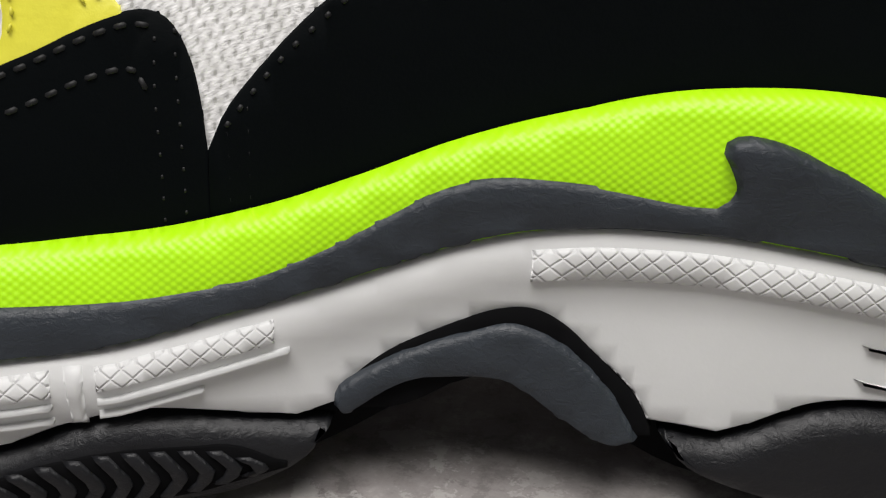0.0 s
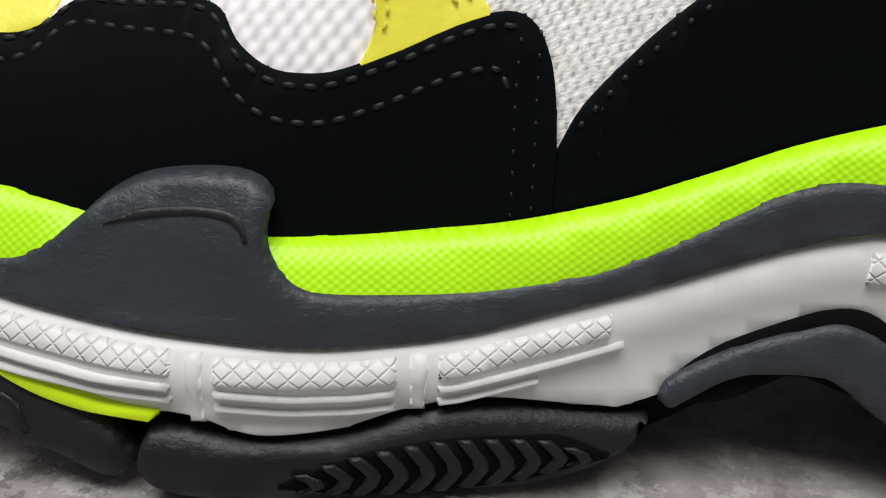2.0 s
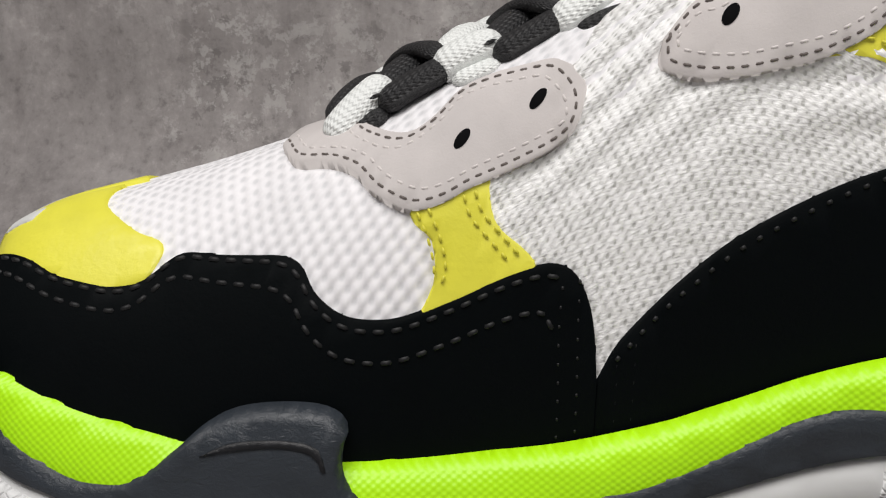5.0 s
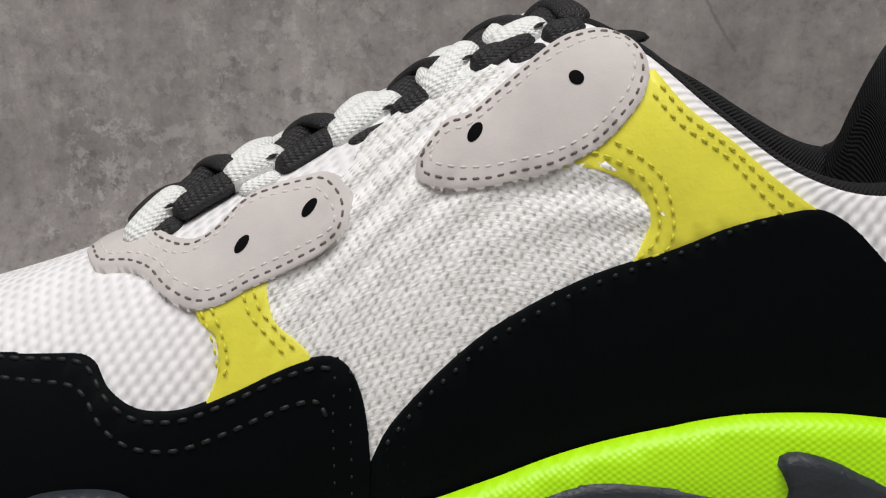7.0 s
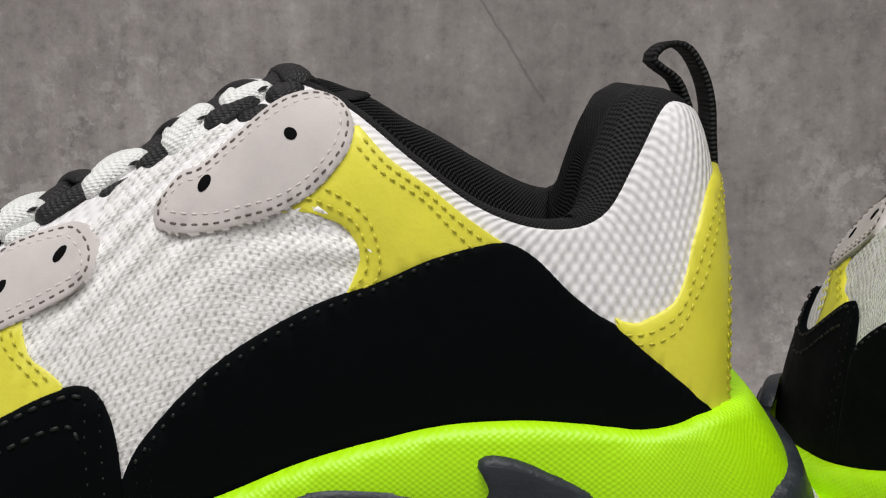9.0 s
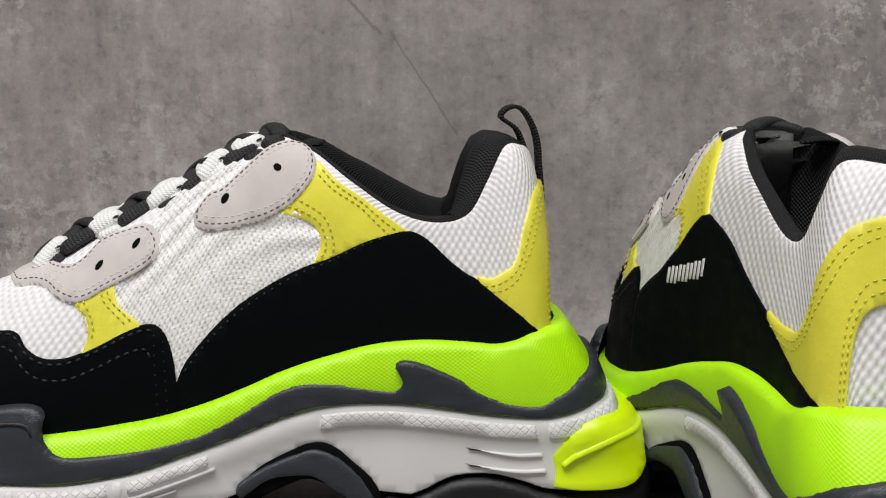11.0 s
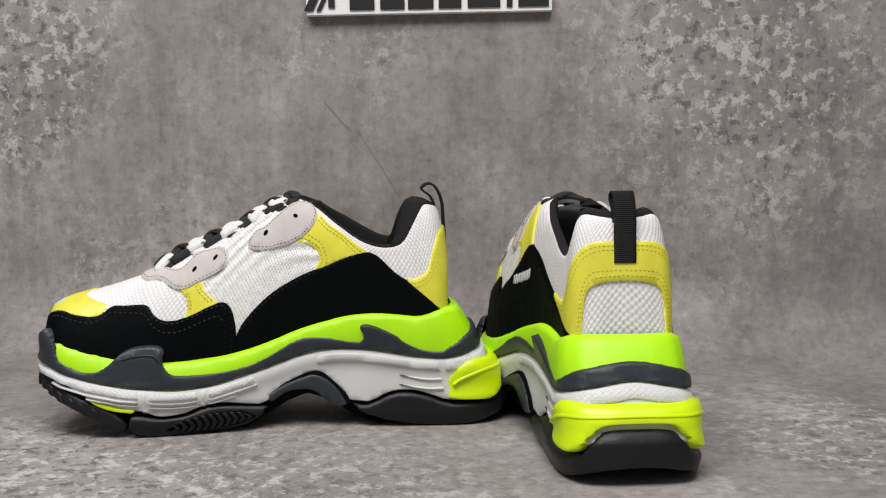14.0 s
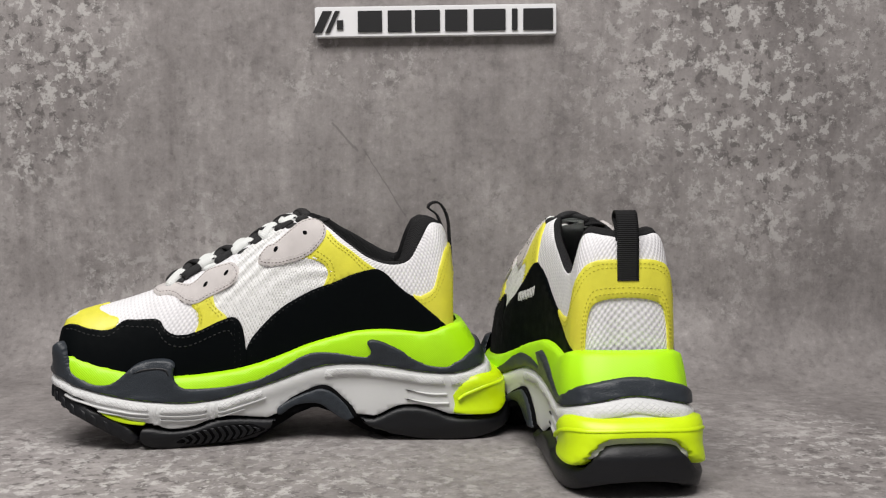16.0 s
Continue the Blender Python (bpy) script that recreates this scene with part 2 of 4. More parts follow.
# ---- shape of the sneaker: a plan outline, a leaning side wall for the sole and an elliptic shell for the upper ----
def spline(points, n):
    """A smooth curve of n points through the control points."""
    p = np.array(points, float)
    d = np.r_[0, np.cumsum(np.linalg.norm(np.diff(p[:, :2], axis=0), axis=1) + 1e-9)]
    ext = np.vstack([2 * p[0] - p[1], p, 2 * p[-1] - p[-2]])
    out = []
    for t in np.linspace(0, d[-1], n):
        i = min(max(int(np.searchsorted(d, t, side="right")) - 1, 0), len(p) - 2)
        u = (t - d[i]) / (d[i + 1] - d[i])
        a, b, c, e = ext[i], ext[i + 1], ext[i + 2], ext[i + 3]
        out.append(0.5 * (2 * b + (c - a) * u + (2 * a - 5 * b + 4 * c - e) * u ** 2 + (3 * b - a - 3 * c + e) * u ** 3))
    return np.array(out)


# plan outline of the sole, heel to toe, one side
PLAN = [(0.160, 0), (0.1590, -0.020), (0.1515, -0.0345), (0.128, -0.0418), (0.085, -0.0410), (0.03, -0.0395), (-0.01, -0.041),
        (-0.05, -0.048), (-0.09, -0.0545), (-0.125, -0.0512), (-0.152, -0.0405), (-0.169, -0.027), (-0.177, -0.013), (-0.179, 0)]
KNOTS = [0.0, 0.0417, 0.0806, 0.1343, 0.2345, 0.3721, 0.4725, 0.5747, 0.6766, 0.7753, 0.8568, 0.9178, 0.9631, 1.0]
HALF = spline(PLAN, 400)
_run = np.r_[0, np.cumsum(np.linalg.norm(np.diff(PLAN, axis=0), axis=1))]
ARC = np.interp(np.linspace(0, _run[-1], 400), _run, KNOTS)


def mirror(s):
    """Side coordinate 0 (heel) to 1 (toe); past either end it runs on along the other side. Side: -1 near, 1 far."""
    s = np.asarray(s, float)
    side = np.where(s < 0, 1.0, -1.0)
    s = np.abs(s)
    return np.where(s > 1, 2 - s, s), np.where(s > 1, -side, side)


TOE_TURN, BELLY = [2.0], [0.0]


def bend(p):
    """The toe turns in towards the foot's inner side: a right shoe one way, a left shoe the other."""
    p[..., 1] -= TOE_TURN[0] * np.clip(-0.06 - p[..., 0], 0, 1) ** 2 + BELLY[0] * np.exp(-((p[..., 0] + 0.05) / 0.08) ** 2)
    return p


def outline(s):
    s, side = mirror(s)
    return np.interp(s, ARC, HALF[:, 0]), -side * np.interp(s, ARC, HALF[:, 1])


LEAN_IN = [(0, 0.04), (0.1, 0.06), (0.2, 0.06), (0.3, 0.03), (0.5, 0.05), (0.62, 0.25), (0.75, 0.36), (0.85, 0.22), (0.92, 0.08), (1, 0.06)]


def sole_wall(s, z, off=0.0, bent=True):
    """A point on the sole's side wall at height z; off: how far it stands out."""
    x, y = outline(s)
    a, b = outline(np.asarray(s) - 0.004), outline(np.asarray(s) + 0.004)
    tx, ty = b[0] - a[0], b[1] - a[1]
    length = np.hypot(tx, ty)
    nx, ny = ty / length, -tx / length
    sign = np.where(nx * (x - 0.0) + ny * y < 0, -1.0, 1.0)
    m, _ = mirror(s)
    k = np.interp(m, [v[0] for v in LEAN_IN], [v[1] for v in LEAN_IN])
    z = np.asarray(z, float)
    e = off - k * np.clip(z - 0.03, 0, 1) - 0.25 * np.clip(0.014 - z, 0, 1)
    p = np.stack([x + sign * nx * e, y + sign * ny * e, z + 0 * x], -1)
    p[..., 0] -= 0.52 * np.clip(z - 0.03, 0, 1) * np.clip((p[..., 0] - 0.09) / 0.06, 0, 1)
    return bend(p) if bent else p


# rim of the upper, heel to toe: side coordinate, x, y, z
RIM = spline([(0.0, 0.1120, 0.0, 0.163), (0.06, 0.1090, -0.013, 0.1652), (0.12, 0.1010, -0.0245, 0.1655), (0.17, 0.0935, -0.028, 0.152), (0.22, 0.085, -0.0295, 0.138), (0.28, 0.0715, -0.030, 0.1347),
              (0.34, 0.055, -0.029, 0.1395), (0.40, 0.037, -0.0265, 0.152), (0.455, 0.0178, -0.0195, 0.1665), (0.51, -0.002, -0.008, 0.1695),
              (0.62, -0.044, -0.006, 0.1445), (0.73, -0.086, -0.003, 0.1225), (0.81, -0.116, 0, 0.1115), (0.89, -0.138, 0, 0.105), (0.95, -0.157, 0, 0.1005), (1.0, -0.1685, 0, 0.0955)], 300)
BASE_Z = [(0, 0.085), (0.1, 0.078), (0.2, 0.070), (0.35, 0.068), (0.5, 0.058), (0.62, 0.045), (0.75, 0.038), (0.9, 0.045), (1, 0.05)]


def upper(s, h, off=0.0):
    """A point on the shell of the upper: h from 0 at the sole to 1 at the rim or the ridge."""
    def raw(s, h):
        m, side = mirror(s)
        z0 = np.interp(m, [v[0] for v in BASE_Z], [v[1] for v in BASE_Z])
        foot = sole_wall(m, z0, -np.interp(m, [0, 0.3, 0.4, 0.80, 0.90, 1], [0.005, 0.006, 0.006, 0.006, 0.0015, 0.0005]), False)
        foot[..., 0] -= 0.005 * np.clip((foot[..., 0] - 0.08) / 0.05, 0, 1)
        rim = np.stack([np.interp(m, RIM[:, 0], RIM[:, i]) for i in (1, 2, 3)], -1)
        outer = side * np.sign(TOE_TURN[0]) > 0
        rim[..., 2] += np.where(outer, 0.007 * np.exp(-((m - 0.35) / 0.08) ** 2), 0.0)
        f, g = np.cos(h * np.pi / 2), np.sin(h * np.pi / 2)
        p = np.stack([rim[..., 0] + (foot[..., 0] - rim[..., 0]) * f, rim[..., 1] + (foot[..., 1] - rim[..., 1]) * f,
                      z0 + (rim[..., 2] - z0) * g], -1)
        p[..., 1] *= -side
        return bend(p)
    s, h = np.asarray(s, float), np.asarray(h, float)
    p = raw(s, h)
    if np.any(off):
        ds, dh = raw(s + 0.004, h) - raw(s - 0.004, h), raw(s, np.minimum(h + 0.01, 1)) - raw(s, np.maximum(h - 0.01, -0.2))
        n = np.cross(dh, ds)
        n /= np.linalg.norm(n, axis=-1, keepdims=True) + 1e-12
        out = p - np.array([np.clip(0, -0.1, 0.1), 0, 0.07])
        out[..., 0] = 0.3 * (p[..., 0] - np.clip(p[..., 0], -0.1, 0.1))
        n *= np.sign(np.sum(n * out, -1, keepdims=True))
        p = p + n * np.asarray(off)[..., None]
    return p

# ---- building helpers ----
def part(name, bm, mat, parent, label="", smooth=True):
    me = bpy.data.meshes.new(name)
    bm.normal_update()
    bm.to_mesh(me)
    bm.free()
    me.materials.append(mat)
    if smooth:
        me.polygons.foreach_set("use_smooth", [True] * len(me.polygons))
    ob = new(name, me)
    ob.parent = parent
    return tagged(ob, label) if label else ob


SCALE_S, SCALE_H = 0.455, 0.10


def surface(kind, s, v, off):
    return upper(s, v, off) if kind == "u" else sole_wall(s, v, off)


def closed(segments, step=0.0022, vscale=1.0):
    """One outline from curve segments that meet at corners."""
    pts = []
    for seg in segments:
        p = np.array(seg, float) * (SCALE_S, vscale)
        n = max(2, int(np.linalg.norm(np.diff(p, axis=0), axis=1).sum() / step))
        pts += list(spline(p, n)[:-1]) if len(p) > 2 else list(np.linspace(p[0], p[-1], n)[:-1])
    return np.array(pts)


def toe_settle(curve):
    """Outlines on the full toe box sit a little lower on the shell than farther back."""
    return [(a, b - 0.05 * min(max((a - 0.74) / 0.07, 0), 1) * max(min(b / 0.6, (1 - b) / 0.4), 0)) for a, b in curve]


OUTER = [-1]


def outer_cut(s, h):
    """The panels of the foot's outer side are cut lower and farther forward than those of the inner side."""
    k = np.abs(s)
    s2 = np.interp(k, [0, 0.112, 0.222, 0.308, 0.54, 0.75, 1], [0, 0.107, 0.280, 0.430, 0.550, 0.71, 1])
    peak = np.interp(k, [0, 0.2, 0.308, 0.45, 0.54, 0.7], [0.76, 0.76, 0.53, 0.62, 0.76, 0.76])
    low = np.interp(k, [0.3, 0.45, 0.54, 0.6, 0.75], [0.10, 0.15, 0.23, 0.18, 0.10])
    up = np.where(h < 0.10, -0.1 + (h + 0.1) / 0.2 * (low + 0.1), np.where(h < 0.76, low + (h - 0.10) / 0.66 * (peak - low), peak + (h - 0.76) / 0.24 * (1 - peak)))
    mine = s * OUTER[0] > 0
    return np.where(mine, np.sign(s) * s2, s), np.where(mine, up, h)


def rim_of(flat, co):
    """Distance of flat points from an outline, and the direction that leads out over it."""
    a, b = flat, np.roll(flat, -1, axis=0)
    e = b - a
    size = np.maximum(np.sum(e * e, 1), 1e-16)
    n = np.stack([e[:, 1], -e[:, 0]], 1) / np.sqrt(size)[:, None]
    corner = n + np.roll(n, 1, axis=0)
    corner /= np.linalg.norm(corner, axis=1)[:, None] + 1e-9
    dist, away = np.empty(len(co)), np.empty((len(co), 2))
    for k in range(0, len(co), 2000):
        c = co[k:k + 2000]
        u = np.clip(np.einsum("nij,ij->ni", c[:, None] - a[None], e) / size, 0, 1)
        d = np.linalg.norm(c[:, None] - a[None] - u[..., None] * e[None], axis=2)
        i = np.argmin(d, 1)
        r = np.arange(len(c))
        w = u[r, i][:, None]
        dist[k:k + 2000] = d[r, i]
        away[k:k + 2000] = corner[i] * (1 - w) + np.roll(corner, -1, axis=0)[i] * w
    return dist, away


def panel(name, segments, kind, off, thick, mat, parent, label="", edge=0.0012, cell=0.005, bulge=None, both=True, smooth_step=0.0022):
    """A shaped sheet of material laid on the shell, with rounded edges sunk into what lies below it."""
    vscale = SCALE_H if kind == "u" else 1.0
    if kind == "u":
        segments = [toe_settle(seg) for seg in segments]
    flat = closed(segments, smooth_step, vscale)
    area = np.sum(flat[:, 0] * np.roll(flat[:, 1], -1) - np.roll(flat[:, 0], -1) * flat[:, 1])
    if area < 0:
        flat = flat[::-1]
    bm = bmesh.new()
    face = bm.faces.new([bm.verts.new((x, y, 0)) for x, y in flat])
    for width in (0.35, 0.65):
        bmesh.ops.inset_region(bm, faces=[face], thickness=width * edge, use_even_offset=True, use_boundary=True)
    lo, hi = flat.min(0), flat.max(0)
    for axis in (0, 1):
        for c in np.arange(lo[axis] + cell * 0.5, hi[axis], cell):
            co, no = [0, 0, 0], [0, 0, 0]
            co[axis], no[axis] = c, 1
            bmesh.ops.bisect_plane(bm, geom=bm.faces[:] + bm.edges[:] + bm.verts[:], plane_co=co, plane_no=no, dist=1e-6)
    bmesh.ops.triangulate(bm, faces=[f for f in bm.faces if len(f.verts) > 4])
    uvl = bm.loops.layers.uv.new("UVMap")
    for f in bm.faces:
        for lp in f.loops:
            lp[uvl].uv = lp.vert.co.xy if kind == "w" else (lp.vert.co.x, lp.vert.co.y * 1.1)
    bm.verts.index_update()
    co = np.array([v.co[:2] for v in bm.verts])
    dist, away = rim_of(flat, co)
    a = 1 - np.minimum(dist / edge, 1)
    sink = thick * (1 - np.sqrt(np.maximum(1 - a * a, 0)))
    made = []
    for sign in ((1, -1) if both else (1,)):
        b2 = bm.copy()
        s, v = sign * co[:, 0] / SCALE_S, co[:, 1] / vscale
        if kind == "u":
            s, v = outer_cut(s, v)
        lift = (lambda p, q: bulge(np.abs(p), q)) if bulge is not None else (lambda p, q: 0 * p)
        p = surface(kind, s, v, off - sink + lift(s, v))
        for vert, q in zip(b2.verts, p):
            vert.co = q
        ds, dv = 0.006, (0.02 if kind == "u" else 0.0012)
        va, vb = (np.minimum(v + dv, 1.0), v - dv) if kind == "u" else (v + dv, v - dv)
        along = surface(kind, s + ds, v, off + lift(s + ds, v)) - surface(kind, s - ds, v, off + lift(s - ds, v))
        rise = surface(kind, s, va, off + lift(s, va)) - surface(kind, s, vb, off + lift(s, vb))
        unit = lambda w: w / (np.linalg.norm(w, axis=1)[:, None] + 1e-15)
        ideal = unit(np.cross(along, rise))
        bmesh.ops.recalc_face_normals(b2, faces=b2.faces)
        if sum(f.normal.dot(f.calc_center_median() - Vector((np.clip(f.calc_center_median().x, -0.11, 0.09), 0, 0.05))) for f in b2.faces) < 0:
            bmesh.ops.reverse_faces(b2, faces=b2.faces)
        b2.normal_update()
        have = np.array([vert.normal for vert in b2.verts])
        if np.sum(ideal * have) < 0:
            ideal = -ideal
        rim = unit(sign * unit(along) * away[:, :1] + unit(rise) * away[:, 1:])
        tilt = 0.96 * a[:, None]
        normals = unit(ideal * np.sqrt(1 - tilt ** 2) + rim * tilt)
        ob = part(name, b2, mat, parent, label)
        ob.data.normals_split_custom_set_from_vertices([tuple(n) for n in normals])
        made.append(ob)
    bm.free()
    return made


def both_sides(curve):
    """A curve given from heel to toe on one side, run over the heel to the other side as well."""
    c = [(float(a), float(b)) for a, b in curve]
    return [(-a, b) for a, b in c[::-1] if a > 1e-6] + c


def stitch(name, curve, kind, off, mat, parent, length=0.0026, gap=0.0012, wide=0.00045, sides=(1, -1)):
    """A row of short thread loops along a curve on the shell."""
    vscale = SCALE_H if kind == "u" else 1.0
    if kind == "u":
        curve = toe_settle(curve)
    p = spline(np.array(curve, float) * (SCALE_S, vscale), 260)
    for sign in sides:
        at, v = sign * p[:, 0] / SCALE_S, p[:, 1] / vscale
        if kind == "u":
            at, v = outer_cut(at, v)
        line = surface(kind, at, v, np.full(len(p), off))
        up = surface(kind, at, v, np.full(len(p), off + 0.001)) - line
        d = np.r_[0, np.cumsum(np.linalg.norm(np.diff(line, axis=0), axis=1))]
        verts, faces = [], []
        t = 0.0
        while t + length < d[-1]:
            a, m, e = (np.array([np.interp(t + length * k, d, line[:, i]) for i in range(3)]) for k in (0, 0.5, 1))
            n = np.array([np.interp(t, d, up[:, i]) for i in range(3)])
            n /= np.linalg.norm(n)
            w = np.cross(e - a, n)
            w = w / (np.linalg.norm(w) + 1e-12) * wide
            n = n * wide * 1.1
            base = len(verts)
            quarter, three = a + (e - a) * 0.22, a + (e - a) * 0.78
            verts += [a - n, quarter + w, quarter + n, quarter - w, three + w, three + n, three - w, e - n]
            faces += [[base + i for i in f] for f in ((0, 1, 2), (0, 2, 3), (1, 4, 5, 2), (2, 5, 6, 3), (4, 7, 5), (5, 7, 6))]
            t += length + gap
        bm = bmesh.new()
        vs = [bm.verts.new(v) for v in verts]
        for f in faces:
            bm.faces.new([vs[i] for i in f])
        bmesh.ops.recalc_face_normals(bm, faces=bm.faces)
        tagged(part(name, bm, mat, parent), kind="stuff")


def grid_mesh(pts, uvs=None, wrap=False):
    """A sheet from an array of points, rows by columns."""
    rows, cols = pts.shape[:2]
    bm = bmesh.new()
    uvl = bm.loops.layers.uv.new("UVMap")
    vs = [[bm.verts.new(pts[i, j]) for j in range(cols)] for i in range(rows)]
    for i in range(rows - 1):
        for j in range(cols if wrap else cols - 1):
            k = (j + 1) % cols
            idx = ((i, j), (i, k), (i + 1, k), (i + 1, j))
            try:
                f = bm.faces.new([vs[a][b] for a, b in idx])
            except ValueError:
                continue
            if uvs is not None:
                for lp, (a, b) in zip(f.loops, idx):
                    lp[uvl].uv = uvs[a, b]
    bmesh.ops.recalc_face_normals(bm, faces=bm.faces)
    return bm


def tube(path, ra, rb, sides=10, up=(0, 0, 1), caps=True):
    """A cord along a path with an oval section ra wide and rb high."""
    p = np.array(path, float)
    n = len(p)
    ring = []
    d = np.r_[0, np.cumsum(np.linalg.norm(np.diff(p, axis=0), axis=1))]
    uvs = np.zeros((n, sides, 2))
    for i in range(n):
        t = p[min(i + 1, n - 1)] - p[max(i - 1, 0)]
        t /= np.linalg.norm(t) + 1e-12
        w = np.cross(t, up)
        w /= np.linalg.norm(w) + 1e-12
        h = np.cross(w, t)
        k = 1.0
        if caps:
            e = min(d[i], d[-1] - d[i]) / ra
            k = math.sqrt(max(1 - (1 - min(e, 1)) ** 2, 0.03))
        for j in range(sides):
            a = 2 * math.pi * j / sides
            ring.append(p[i] + k * (ra * math.cos(a) * w + rb * math.sin(a) * h))
            uvs[i, j] = d[i], j / sides * 2 * math.pi * ra
    return grid_mesh(np.array(ring).reshape(n, sides, 3), uvs, wrap=True)


# ---- outlines of the sole's layers, heel to toe on one side: side coordinate and height ----
LIME_TOP = [(0, 0.0905), (0.05, 0.0905), (0.09, 0.0898), (0.125, 0.0880), (0.168, 0.0851), (0.208, 0.0837), (0.246, 0.0852), (0.283, 0.0863), (0.316, 0.0858), (0.345, 0.0841), (0.382, 0.0804),
            (0.430, 0.0745), (0.477, 0.0673), (0.525, 0.0610), (0.575, 0.0568), (0.625, 0.0552), (0.675, 0.0550), (0.73, 0.0567), (0.774, 0.0592), (0.809, 0.0616), (0.849, 0.0651), (0.882, 0.0685),
            (0.905, 0.0705), (0.93, 0.0700), (0.965, 0.068), (1, 0.067)]
RAND_TOP = [[(0, 0.076), (0.05, 0.0725), (0.088, 0.068), (0.12, 0.0632), (0.153, 0.0587), (0.195, 0.0597), (0.226, 0.0641), (0.249, 0.0705), (0.270, 0.0745), (0.288, 0.0778), (0.302, 0.0792),
             (0.310, 0.0787), (0.314, 0.0764), (0.310, 0.0727), (0.3075, 0.069), (0.314, 0.0665)],
            [(0.314, 0.0665), (0.328, 0.0668), (0.358, 0.0687), (0.386, 0.07), (0.409, 0.07), (0.434, 0.0675), (0.459, 0.0626), (0.484, 0.0572), (0.521, 0.0509), (0.557, 0.0479), (0.594, 0.046),
             (0.629, 0.0455), (0.652, 0.0463), (0.665, 0.0488), (0.673, 0.0530), (0.674, 0.0587), (0.671, 0.0626), (0.675, 0.0656), (0.689, 0.0675), (0.714, 0.0675), (0.739, 0.066), (0.759, 0.0626),
             (0.777, 0.0572), (0.797, 0.0518), (0.817, 0.0504), (0.845, 0.0514), (0.879, 0.0563), (0.893, 0.0600), (0.902, 0.068), (0.907, 0.077), (0.916, 0.0815), (0.930, 0.080), (0.936, 0.073),
             (0.944, 0.066), (0.966, 0.063), (1, 0.062)]]
RAND_LOW = [(0, 0.064), (0.05, 0.0605), (0.1, 0.056), (0.148, 0.0532), (0.211, 0.0545), (0.245, 0.0567), (0.275, 0.0587), (0.311, 0.0607), (0.359, 0.0612), (0.394, 0.0597), (0.433, 0.0558),
            (0.484, 0.0489), (0.534, 0.043), (0.584, 0.0377), (0.632, 0.0357), (0.662, 0.0357), (0.692, 0.0367), (0.752, 0.0391), (0.819, 0.044), (0.874, 0.0489), (0.915, 0.0545), (0.96, 0.0575), (1, 0.058)]
WHITE_LOW = [[(0.0, 0.036), (0.05, 0.030), (0.11, 0.021), (0.163, 0.0215), (0.191, 0.0254), (0.221, 0.0288), (0.258, 0.0280), (0.286, 0.0228), (0.301, 0.0202)],
             [(0.301, 0.0202), (0.333, 0.0222)],
             [(0.333, 0.0222), (0.343, 0.0290), (0.364, 0.0362), (0.386, 0.0430), (0.404, 0.0435), (0.429, 0.0391), (0.458, 0.0332), (0.478, 0.0274), (0.483, 0.0239)],
             [(0.483, 0.0239), (0.503, 0.0210)],
             [(0.503, 0.0210), (0.537, 0.0225), (0.576, 0.0239), (0.609, 0.0215), (0.639, 0.0176), (0.672, 0.0163), (0.69, 0.0175), (0.709, 0.0205), (0.75, 0.0235), (0.79, 0.0283), (0.825, 0.0328),
              (0.862, 0.0396), (0.895, 0.0465), (0.94, 0.052), (1, 0.053)]]


